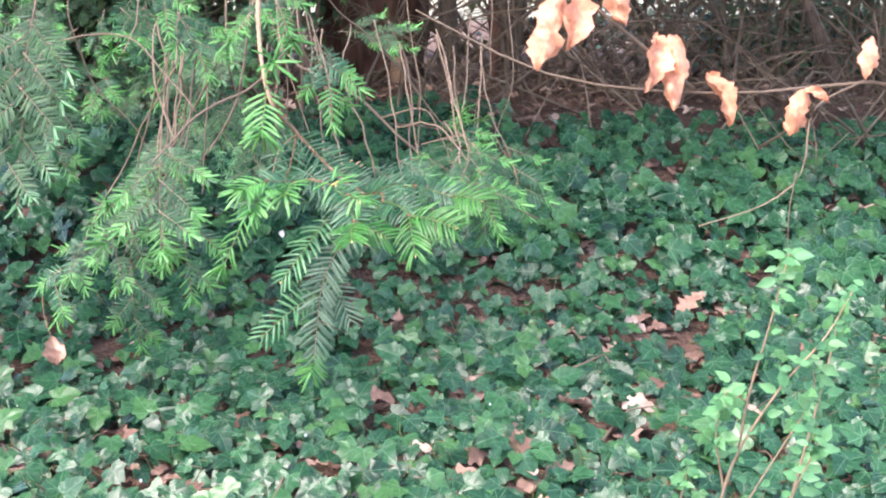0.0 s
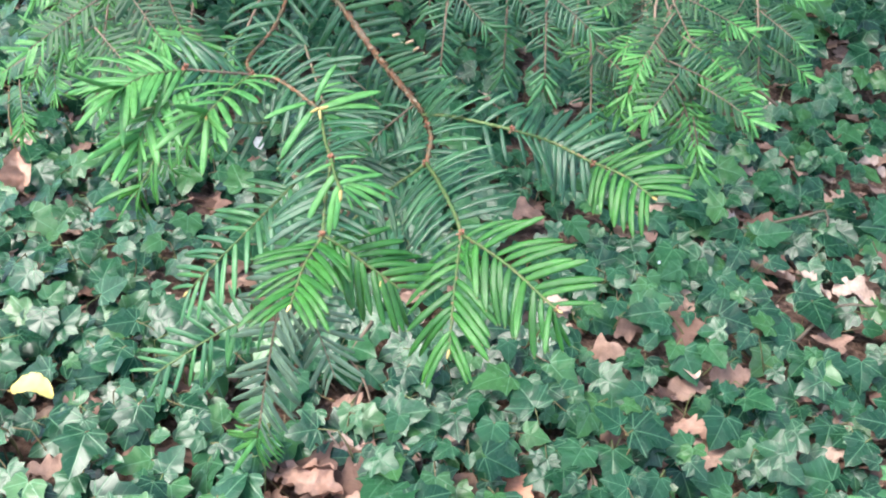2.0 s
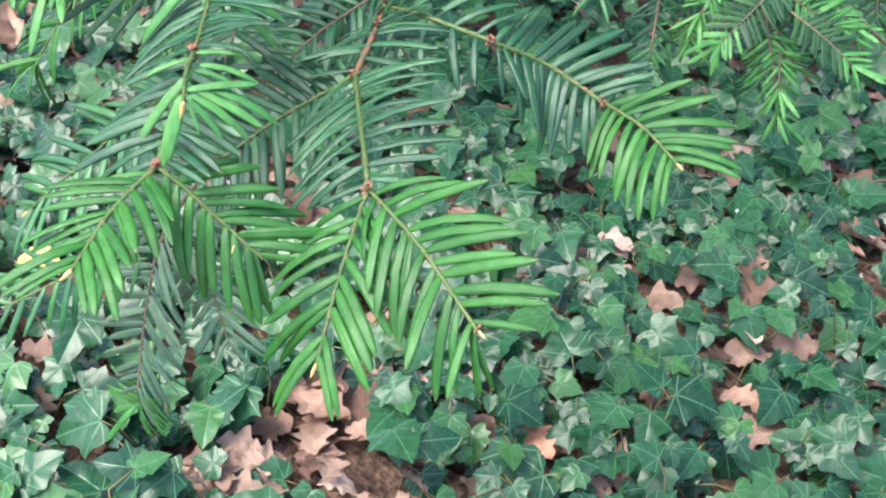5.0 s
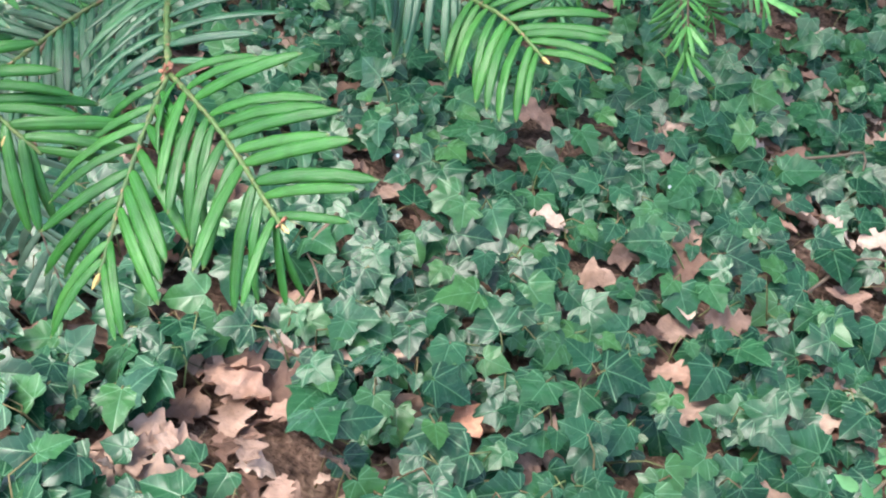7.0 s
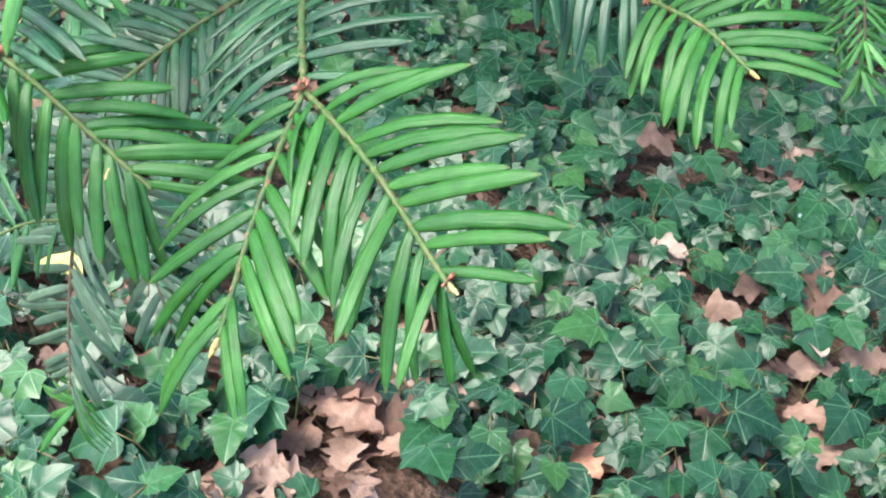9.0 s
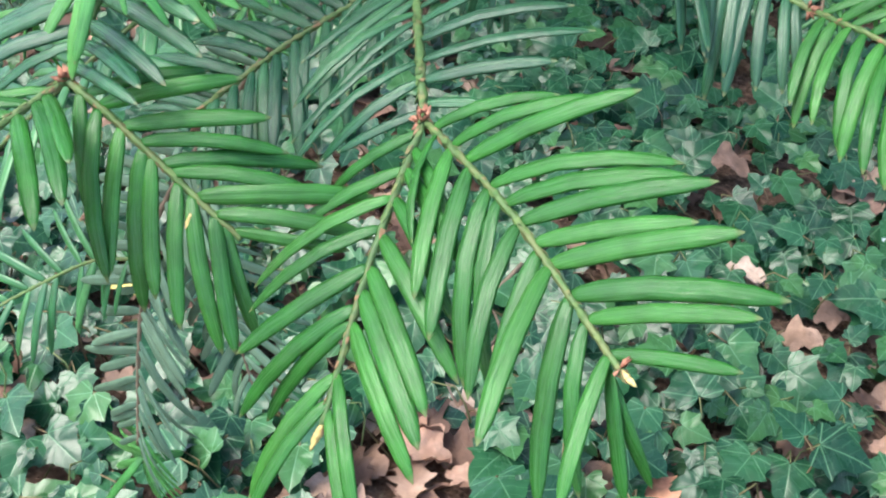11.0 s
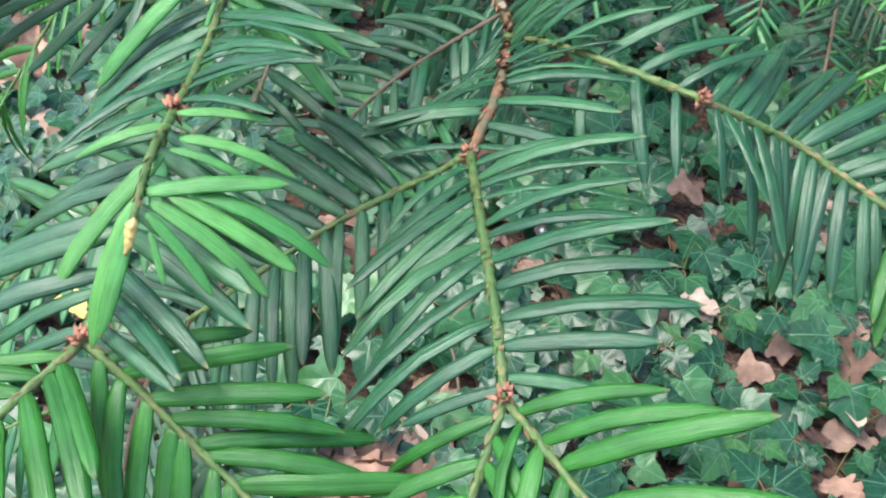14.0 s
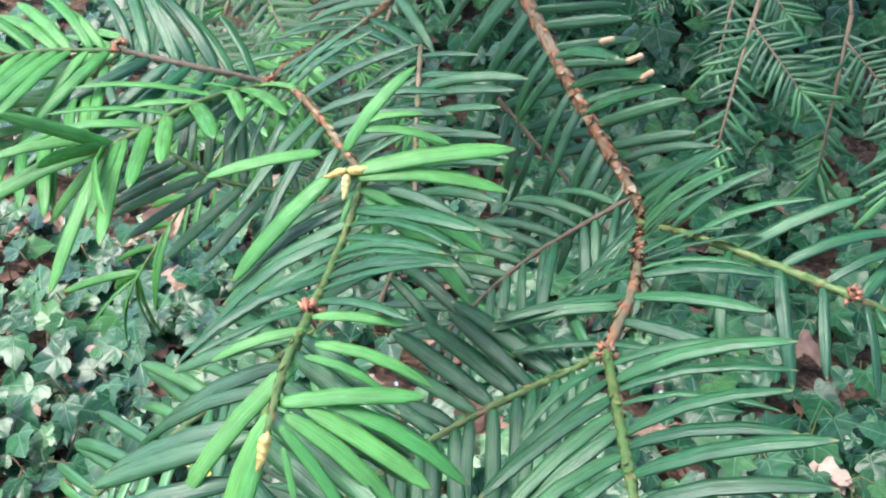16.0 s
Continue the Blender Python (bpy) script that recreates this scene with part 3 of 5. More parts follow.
shoot([J3, (-0.075, 0.9, 0.632), (-0.085, 0.887, 0.615)], 0.0009, 0.0006, TWIG_BROWN, NEEDLE_OLD, 11, 0.024, 60, 40, single=False)
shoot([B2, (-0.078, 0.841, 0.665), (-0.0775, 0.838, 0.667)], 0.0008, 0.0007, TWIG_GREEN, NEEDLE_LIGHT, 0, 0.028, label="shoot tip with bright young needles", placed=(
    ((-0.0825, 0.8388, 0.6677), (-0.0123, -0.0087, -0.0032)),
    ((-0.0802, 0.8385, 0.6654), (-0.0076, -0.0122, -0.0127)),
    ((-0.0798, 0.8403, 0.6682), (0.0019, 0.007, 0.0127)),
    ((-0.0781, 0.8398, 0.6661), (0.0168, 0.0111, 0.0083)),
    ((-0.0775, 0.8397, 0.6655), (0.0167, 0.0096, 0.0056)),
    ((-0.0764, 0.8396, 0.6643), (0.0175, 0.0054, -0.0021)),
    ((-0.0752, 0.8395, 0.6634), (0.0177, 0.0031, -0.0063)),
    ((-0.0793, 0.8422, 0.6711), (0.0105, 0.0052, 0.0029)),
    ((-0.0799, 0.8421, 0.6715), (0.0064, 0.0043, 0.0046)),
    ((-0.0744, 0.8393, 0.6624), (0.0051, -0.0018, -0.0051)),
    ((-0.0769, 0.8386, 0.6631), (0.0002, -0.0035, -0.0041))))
shoot([(-0.14, 0.907, 0.733), (-0.135, 0.893, 0.75), (-0.128, 0.878, 0.758)], 0.0010, 0.0007, TWIG_GREEN, NEEDLE_LIGHT, 5, 0.028, 60, 40, single=False, tip=10, spread=70)
shoot([ST3, (-0.141, 0.9, 0.712), (-0.141, 0.887, 0.7)], 0.0010, 0.0007, TWIG_GREEN, NEEDLE_LIGHT, 8, 0.029, 60, 40, single=False, tip=9, spread=60)
for p, ax in ((F1, (0, -0.4, 0.6)), (J1, (-0.5, -0.4, 0.3)), (F2, (0, -0.2, 0.6)), (K, (0.3, -0.3, 0.4)), (K2, (0.2, -0.3, 0.5)), (B1K, (0.1, -0.4, 0.6)), ((-0.1329, 0.8541, 0.6662), (0, -0.3, 0.5)), (N1, (0, -0.3, 0.6)), (J2, (0.2, -0.4, 0.4))):
    scales(yew_branch, p, ax, 0.0021, 13)
# needles bitten off short, with dry ends
for foot, end in (((-0.0835, 0.918, 0.667), (-0.0692, 0.905, 0.676)), ((-0.0795, 0.918, 0.662), (-0.0635, 0.905, 0.6744)), ((-0.074, 0.914, 0.659), (-0.0609, 0.905, 0.6721))):
    d = np.subtract(end, foot)
    cut = part("cut_needle", needle_mesh(0, NEEDLE_OLD), yew_branch, "needle bitten off short with a dry end", Matrix(leaf_frame(d, (0.1, -0.7, 0.7), foot, float(np.linalg.norm(d)) * 1.04).tolist()))
    part("dry_end", mesh_from("dry_end", *tube([np.asarray(end) - 0.14 * d, np.asarray(end) - 0.04 * d, np.asarray(end) + 0.04 * d], 0.0006, 0.0005, 6, 7, 0.2, rng), PALE_WOOD), yew_branch)
scales(yew_branch, T1, (0.6, -0.3, -0.1), 0.0018, 6)
for p, ax, s in ((B1, (0.15, -0.35, -0.8), 0.0034), (T1, (0.6, -0.3, -0.1), 0.0024), (T2, (0.0, -0.5, -0.6), 0.0030), (KT, (0.5, -0.4, -0.1), 0.0026), ((-0.059, 0.763, 0.636), (0, -0.7, -0.2), 0.0034),
                 ((-0.0772, 0.838, 0.667), (0.8, -0.2, 0.3), 0.0036), ((-0.0779, 0.8382, 0.6668), (-0.7, -0.3, -0.5), 0.0032), ((-0.0774, 0.8377, 0.6664), (0.3, -0.4, -0.8), 0.0034), ((-0.12, 0.828, 0.591), (-0.3, -0.3, -0.5), 0.0026),
                 ((-0.149, 0.835, 0.661), (-0.2, -0.6, -0.4), 0.003), ((-0.116, 0.834, 0.659), (0.2, -0.5, -0.5), 0.003), ((-0.181, 0.91, 0.584), (-0.3, -0.3, -0.6), 0.003), ((-0.0531, 0.79, 0.6405), (-0.2, -0.3, -0.8), 0.0028), ((-0.0396, 0.7895, 0.6345), (0.1, -0.5, -0.7), 0.0018)):
    bud(yew_branch, p, ax, s * 0.64)


# ---- the yew tree behind ----
yew_tree = thing("yew_tree", "old evergreen yew with a reddish trunk and hanging sprays over ivy", "tree", at=(0, 0, 0))
trng = np.random.default_rng(11)


def trunk(pts, r0, r1, name="trunk", mat=None, label=""):
    v, f = tube(pts, r0, r1, 26, 14, 0.1, trng)
    return part(name, mesh_from(name, v, f, mat or BARK), yew_tree, label)


trunk([(-0.42, 6.3, -0.1), (-0.37, 6.25, 0.5), (-0.33, 6.2, 1.3), (-0.3, 6.1, 3.5)], 0.33, 0.25, "trunk", BARK, "broad reddish-brown fluted trunk")
trunk([(0.12, 6.0, -0.1), (0.07, 6.0, 0.6), (0.02, 6.0, 1.4), (-0.1, 6.0, 3.0)], 0.06, 0.04, "stem", BARK_GREY)
trunk([(0.36, 6.2, -0.1), (0.38, 6.2, 0.6), (0.45, 6.2, 1.4), (0.55, 6.1, 3.0)], 0.1, 0.07, "stem", BARK_GREY)
trunk([(0.22, 5.8, -0.1), (0.3, 5.8, 0.6), (0.28, 5.8, 1.3), (0.4, 5.9, 2.6)], 0.035, 0.02, "stem", BARK)
trunk([(-0.25, 6.0, 2.3), (-0.4, 4.6, 2.2), (-0.4, 2.8, 1.75), (-0.25, 1.9, 1.3), (-0.19, 1.35, 0.93)], 0.07, 0.004, "limb")
trunk([(-0.25, 6.0, 1.9), (-0.9, 4.2, 1.9), (-0.95, 2.6, 1.35), (-0.7, 1.7, 1.0)], 0.06, 0.01, "limb")
trunk([(-0.25, 6.0, 1.6), (-0.7, 5.7, 0.95), (-1.3, 5.3, 0.75), (-2.2, 4.9, 0.9)], 0.06, 0.02, "limb", BARK)
stub = [(-0.21, 5.98, 0.38), (-0.2, 5.8, 0.43), (-0.2, 5.76, 0.52), (-0.195, 5.75, 0.6)]
part("broken_stub", mesh_from("broken_stub", *tube(stub, 0.06, 0.045, 10, 8, 0.1, trng), PALE_WOOD), yew_tree, "broken branch stub with bare orange wood")


def make_spray(seed, size, side_shoots, young, near=False):
    """A flat spray: a twig with side shoots, needles in two ranks, lighter ones at the tips."""
    r = np.random.default_rng(seed)
    axis = [(0, 0, 0), (0, 0.5 * size, 0.02 * size), (r.uniform(-0.05, 0.05) * size, size, -0.12 * size)]
    lines = [(axis, 0.0011, 10 + int(size * 60))]
    needles = NEEDLES if near else THIN
    for k in range(side_shoots):
        t = 0.2 + 0.7 * k / side_shoots
        p = np.array([0, t * size, 0.01])
        s = (1 if k % 2 else -1) * r.uniform(0.8, 1.1)
        ln = size * (0.55 - 0.3 * t) * r.uniform(0.8, 1.2)
        q = p + ln * np.array([0.72 * s, 0.7, r.uniform(-0.2, 0.05)])
        lines.append(([p, (p + q) / 2 + (0, 0, 0.01 * size), q], 0.0006, int(7 + ln * 150)))
    wood, old, fresh = Bag(), Bag(), Bag()
    for pts, rad, count in lines:
        wood.add(*tube(pts, rad, rad * 0.5, 6, 5))
        for m, _ in needle_places(pts, (0, 0, 1), count, 0.021, 62, 36, r, 0.12, 0.1):
            along = np.linalg.norm(m[:3, 3] - np.asarray(pts[0])) / np.linalg.norm(np.subtract(pts[-1], pts[0]))
            (fresh if along > 1 - young else old).leaf(needles[int(r.integers(len(needles)))], m)
        for m, _ in cluster_places(np.asarray(pts[-1]), np.subtract(pts[-1], pts[-2]), (0, 0, 1), 5, 0.019, 40, r):
            fresh.leaf(needles[int(r.integers(len(needles)))], m)
    return wood.mesh("spray", TWIG_BROWN), old.mesh("needles", NEEDLE_OLD if near else NEEDLE_SHADED), fresh.mesh("young_needles", NEEDLE_LIGHT if young > 0.24 else NEEDLE_MID)


SPRAYS = [make_spray(*shape) for shape in ((1, 0.14, 5, 0.25), (2, 0.18, 7, 0.2), (3, 0.11, 3, 0.35, True), (4, 0.08, 1, 0.55, True), (5, 0.2, 8, 0.18), (6, 0.13, 6, 0.1), (7, 0.07, 1, 0.12, True))]


def put_spray(kind, tip, direction, face=(0, -0.3, 1), scale=1.0):
    """A spray whose tip lies at the given place."""
    wood, old, fresh = SPRAYS[kind]
    d = unit(direction)
    size = max(v.co.y for v in wood.vertices)
    ob = part("spray", wood, yew_tree, "", Matrix(leaf_frame(d, face, np.asarray(tip) - d * size * scale, scale).tolist()))
    part("needles", old, ob)
    part("young_needles", fresh, ob)
    return np.asarray(tip) - d * size * scale


def twig(pts, r0, r1, mat=None):
    line = resample(pts, 9)
    line[1:-1] += trng.normal(0, 0.006 * np.linalg.norm(line[-1] - line[0]), (7, 3))
    v, f = tube(line, r0 * 0.5, r1 * 0.7, 26, 6, 0.12, trng)
    return part("twig", mesh_from("twig", v, f, mat or TWIG_BROWN), yew_tree)


def hang(kind, tip, direction, hub, face=(0, -0.3, 1), scale=1.0, thick=0.0026):
    """A spray with the thin twig on which it hangs."""
    foot = put_spray(kind, tip, direction, face, scale)
    hub = np.asarray(hub)
    mid = (foot + hub) / 2 + trng.normal(0, 0.012, 3) + (0, 0, 0.012)
    twig([hub, mid, foot], thick, 0.0012)


HUB_L, HUB_M, HUB_R = ((-0.33, 1.3, 0.8), (-0.24, 1.1, 0.7)), ((-0.16, 1.3, 0.86), (-0.13, 1.2, 0.74)), ((-0.08, 1.28, 0.69), (0.06, 1.275, 0.595))
for kind, tip, d, hub in (
    (3, (-0.286, 1.052, 0.627), (-0.2, -0.6, -0.4), HUB_L), (0, (-0.262, 1.013, 0.583), (0.1, -0.6, -0.6), HUB_L), (2, (-0.264, 1.124, 0.506), (0.1, -0.5, -0.8), HUB_L),
    (2, (-0.366, 1.282, 0.399), (0.1, -0.3, -0.9), HUB_L), (0, (-0.372, 1.206, 0.498), (-0.3, -0.4, -0.7), HUB_L), (2, (-0.446, 1.211, 0.457), (-0.3, -0.4, -0.7), HUB_L),
    (1, (-0.42, 1.05, 0.62), (-0.1, -0.5, -0.8), HUB_L), (3, (-0.095, 1.054, 0.696), (0.2, -0.5, -0.7), HUB_M), (3, (0.032, 1.289, 0.683), (0.1, -0.6, 0.3), HUB_M),
    (0, (0.064, 1.07, 0.6), (0.35, -0.6, -0.5), HUB_R), (2, (-0.003, 1.15, 0.575), (-0.3, -0.3, -0.8), HUB_R), (2, (0.024, 1.093, 0.605), (-0.2, -0.6, -0.4), HUB_R), (2, (0.05, 1.2, 0.55), (0.1, -0.2, -0.9), HUB_R),
    (0, (0.115, 1.3, 0.565), (0.3, -0.4, -0.6), HUB_R), (0, (0.021, 1.14, 0.628), (0.1, -0.7, -0.2), HUB_R), (2, (-0.25, 1.2, 0.74), (0.3, -0.5, -0.4), HUB_L)):
    t = trng.random()
    hang(kind, tip, d, np.asarray(hub[0]) * (1 - t) + np.asarray(hub[1]) * t, scale=0.8 if hub is HUB_R else 0.95, thick=0.0018)
for tip, d, k, size in (
    ((-0.362, 1.251, 0.776), (-0.3, -0.5, 0.1), 3, 0.8), ((-0.286, 1.199, 0.782), (0.2, -0.5, -0.4), 3, 0.8), ((-0.195, 1.093, 0.782), (-0.2, -0.6, -0.3), 3, 0.75), ((-0.15, 1.147, 0.784), (0.3, -0.5, -0.4), 3, 0.8),
    ((-0.106, 1.098, 0.698), (0.2, -0.3, -0.9), 2, 0.75), ((-0.03, 1.343, 0.765), (0.8, -0.3, -0.1), 0, 0.7), ((0.027, 1.303, 0.67), (0.2, -0.5, 0.1), 3, 0.7), ((0.055, 1.245, 0.64), (0.3, -0.5, -0.2), 3, 0.8),
    ((-0.407, 1.06, 0.68), (-0.1, -0.3, -0.9), 5, 1.1), ((-0.379, 1.18, 0.573), (-0.4, -0.5, -0.3), 3, 0.85), ((-0.433, 1.215, 0.505), (-0.5, -0.4, -0.4), 2, 0.8), ((-0.291, 1.122, 0.542), (-0.1, -0.4, -0.8), 2, 0.8)):
    put_spray(k, tip, d, (0, -0.6, 0.8), size)
for kind, foot, tip in ((6, (-0.101, 1.163, 0.64), (-0.095, 1.13, 0.59)), (6, (-0.07, 1.19, 0.645), (-0.06, 1.16, 0.585)), (6, (-0.04, 1.14, 0.65), (-0.028, 1.1, 0.605)), (6, (-0.012, 1.16, 0.625), (0.002, 1.12, 0.572)), (6, (-0.13, 1.25, 0.66), (-0.125, 1.22, 0.6)),
                        (3, (0.03, 1.1, 0.635), (0.068, 1.075, 0.583)), (3, (0.03, 1.12, 0.64), (0.022, 1.085, 0.612)), (6, (0.09, 1.33, 0.63), (0.108, 1.3, 0.565)), (6, (-0.03, 1.26, 0.65), (-0.025, 1.22, 0.59)), (6, (0.05, 1.2, 0.62), (0.055, 1.17, 0.56))):
    way = np.subtract(tip, foot)
    hang(kind, tip, way, np.asarray(foot) + (-0.03, 0.12, 0.14), (0, -0.7, 0.5), 0.9, 0.0018)
# upright tufts of young needles
TUFTS = []
for seed in range(3):
    r, wood, light = np.random.default_rng(50 + seed), Bag(), Bag()
    line = [(0, 0, 0), (0.002, 0.02, 0.002), (0, 0.042, 0.004)]
    wood.add(*tube(line, 0.0008, 0.0005, 5, 5))
    for m, b in needle_places(line, (0, 0, 1), 5, 0.029, 66, 50, r, 0.1, 0.2) + cluster_places(np.array(line[-1]), (0, 1, 0), (0, 0, 1), 10, 0.025, 58, r):
        light.leaf(NEEDLES[2 * int(r.integers(4)) + b], m)
    TUFTS.append((wood.mesh("tuft", TWIG_BROWN), light.mesh("young_needles", NEEDLE_LIGHT)))
for k, (p, d) in enumerate((((-0.318, 1.12, 0.605), (-0.2, -0.6, 0.2)), ((-0.356, 1.165, 0.59), (-0.5, -0.5, 0.1)), ((-0.307, 1.177, 0.62), (0.2, -0.5, 0.4)), ((-0.358, 1.158, 0.549), (-0.4, -0.5, -0.3)), ((-0.281, 1.11, 0.555), (0.1, -0.4, -0.7)),
                            ((0.033, 1.45, 0.668), (0.1, -0.5, 0.6)), ((0.061, 1.389, 0.622), (0.3, -0.6, 0.2)), ((-0.216, 1.165, 0.765), (-0.2, -0.6, -0.4)), ((-0.15, 1.165, 0.765), (0.2, -0.6, -0.3)), ((-0.38, 1.3, 0.75), (0.1, -0.6, 0.2)))):
    ob = part("tuft", TUFTS[k % 3][0], yew_tree, "tuft of bright young needles", Matrix(leaf_frame(d, (0, -0.5, 1), np.asarray(p) - 0.042 * unit(d), 1.0).tolist()))
    part("young_needles", TUFTS[k % 3][1], ob)
    foot = np.asarray(p) - 0.042 * unit(d)
    twig([foot + (0.02, 0.1, 0.16), foot + (0.012, 0.05, 0.05), foot], 0.0024, 0.0014)
# bare brown twigs inside the foliage
for pts, r in (([(-0.2, 1.35, 1.0), (-0.222, 1.22, 0.82), (-0.23, 1.22, 0.769), (-0.253, 1.22, 0.717), (-0.272, 1.22, 0.675), (-0.288, 1.22, 0.645), (-0.292, 1.22, 0.61)], 0.0034),
               ([(-0.18, 1.35, 1.0), (-0.2, 1.2, 0.82), (-0.206, 1.2, 0.759), (-0.214, 1.2, 0.718), (-0.223, 1.2, 0.677), (-0.254, 1.2, 0.644), (-0.282, 1.19, 0.615)], 0.0034),
               ([(-0.14, 1.2, 0.78), (-0.173, 1.12, 0.738), (-0.188, 1.12, 0.722), (-0.23, 1.08, 0.704), (-0.243, 1.07, 0.689), (-0.269, 1.03, 0.657)], 0.0032),
               ([(-0.252, 1.22, 0.72), (-0.254, 1.21, 0.684), (-0.256, 1.21, 0.647), (-0.26, 1.2, 0.6)], 0.002),
               ([(-0.2, 1.4, 0.95), (-0.198, 1.3, 0.819), (-0.183, 1.3, 0.761), (-0.168, 1.3, 0.722), (-0.155, 1.3, 0.689), (-0.148, 1.3, 0.649)], 0.0024),
               ([(-0.17, 1.35, 0.85), (-0.16, 1.3, 0.774), (-0.152, 1.3, 0.748), (-0.144, 1.3, 0.722), (-0.142, 1.3, 0.699)], 0.0022),
               ([(-0.19, 1.4, 0.9), (-0.186, 1.35, 0.774), (-0.182, 1.35, 0.737), (-0.184, 1.35, 0.699), (-0.186, 1.35, 0.663)], 0.002),
               ([(-0.48, 1.6, 1.0), (-0.486, 1.5, 0.802), (-0.479, 1.5, 0.746), (-0.468, 1.5, 0.706), (-0.425, 1.5, 0.659), (-0.394, 1.5, 0.612)], 0.003),
               ([(-0.23, 1.23, 0.74), (-0.227, 1.25, 0.712), (-0.22, 1.25, 0.687), (-0.211, 1.25, 0.654), (-0.208, 1.25, 0.628)], 0.0018),
               ([(-0.2, 1.5, 1.0), (-0.2, 1.4, 0.85), (-0.182, 1.29, 0.765), (-0.14, 1.28, 0.735), (-0.08, 1.28, 0.69), (0.012, 1.277, 0.621), (0.12, 1.27, 0.56)], 0.0042),
               ([(0.08, 1.6, 0.95), (0.072, 1.45, 0.736), (0.071, 1.45, 0.707), (0.054, 1.45, 0.685), (0.049, 1.45, 0.64)], 0.002),
               ([(-0.05, 1.5, 0.95), (-0.02, 1.42, 0.66), (-0.03, 1.4, 0.55)], 0.002), ([(0.1, 1.6, 0.9), (0.1, 1.5, 0.7), (0.06, 1.45, 0.6), (0.04, 1.45, 0.5)], 0.002)):
    twig(pts, r, r * 0.4)
# the rest of the hanging foliage
for k in range(46):
    x, y = trng.uniform(-1.7, -0.32), trng.uniform(1.25, 3.4)
    low = 0.5 + 0.1 * trng.random()
    z = low + (1.15 - low) * trng.random() ** 1.2
    if x / y > -0.16:
        continue
    d = (trng.normal(0.1, 0.4), -0.5 + trng.normal(0, 0.25), -0.55 + trng.normal(0, 0.3))
    put_spray(int(trng.integers(6)), (x, y, z), d, (trng.normal(0, 0.3), -0.4, 1), trng.uniform(0.9, 1.3))
for k in range(24):
    d, u, w = trng.uniform(1.3, 2.1), trng.uniform(-0.41, -0.16), trng.uniform(-0.02, 0.2)
    z = 0.79 - d * w
    if z > 0.48:
        put_spray(int(trng.integers(6)), (u * d, d, z), (trng.normal(0, 0.5), -0.5 + trng.normal(0, 0.3), -0.6), (trng.normal(0, 0.3), -0.5, 1), trng.uniform(0.7, 1.0))
for k in range(14):
    x, y = trng.uniform(-0.7, -0.25), trng.uniform(1.9, 3.6)
    put_spray(int(trng.integers(6)), (x, y, trng.uniform(0.62, 1.0)), (trng.normal(0, 0.5), -0.5, -0.5 + trng.normal(0, 0.3)), (0, -0.4, 1), 1.1)
for k in range(5):
    a, b = (trng.uniform(-1.7, -0.35), trng.uniform(1.6, 3.2), 1.3), trng.normal(0, 0.15, 3)
    twig([a, np.add(a, (b[0], -0.15, -0.3)), np.add(a, (2 * b[0], -0.3 + b[1], -0.55))], 0.0034, 0.0015)


# ---- withered leaf caught on a twig, and the copper beech twig ----
def withered(seed, length, width, curl):
    """A dry leaf: toothed outline, buckled blade, curled along its midrib."""
    r = np.random.default_rng(seed)
    n, verts, faces = 16, [], []
    for i in range(n):
        t = i / (n - 1)
        w = width * 0.72 * math.sin(math.pi * min(1, 0.12 + 0.88 * t)) ** 0.9 * (0.85 + 0.3 * r.random())
        for k in range(7):
            s = (k - 3) / 3
            verts.append((w * s * (1 + 0.16 * math.sin(9 * t + seed)) * (1 + (r.uniform(-0.3, 0.12) if abs(s) == 1 else 0)), t * length + 0.1 * w * abs(s), curl * abs(s) ** 1.5 * w * 2.2 + 0.24 * width * math.sin(11 * t + 3.5 * s + seed) + r.normal(0, 0.07) * width + 0.18 * length * math.sin(2.4 * t)))
    for i in range(n - 1):
        for k in range(6):
            a = i * 7 + k
            faces.append((a, a + 1, a + 8, a + 7))
    return verts, faces


beech_twig = thing("beech_twig", "thin beech branch with withered orange leaves hanging on", "branch", at=(0, 0, 0))
part("twig", mesh_from("twig", *tube([(1.3, 1.5, -0.02), (1.2, 1.4, 0.5), (0.8, 1.12, 0.76), (0.44, 1.02, 0.728), (0.4, 1.03, 0.735), (0.32, 1.03, 0.725), (0.21, 1.03, 0.725), (0.1, 1.06, 0.742), (-0.02, 1.12, 0.8)], 0.005, 0.0009, 40, 6, 0.08, rng), TWIG_BROWN), beech_twig)
part("twig", mesh_from("twig", *tube([(0.4, 1.03, 0.735), (0.345, 1.0, 0.71), (0.335, 0.99, 0.655), (0.3, 0.985, 0.625), (0.24, 0.98, 0.606)], 0.0011, 0.0005, 16, 5), TWIG_BROWN), beech_twig)
part("twig", mesh_from("twig", *tube([(0.33, 0.99, 0.655), (0.324, 0.985, 0.62), (0.323, 0.98, 0.585)], 0.0006, 0.0004, 8, 5), TWIG_BROWN), beech_twig)
part("twig", mesh_from("twig", *tube([(0.24, 1.02, 0.727), (0.17, 1.0, 0.78), (0.1, 0.97, 0.83)], 0.002, 0.0012, 12, 5), TWIG_BROWN), beech_twig)
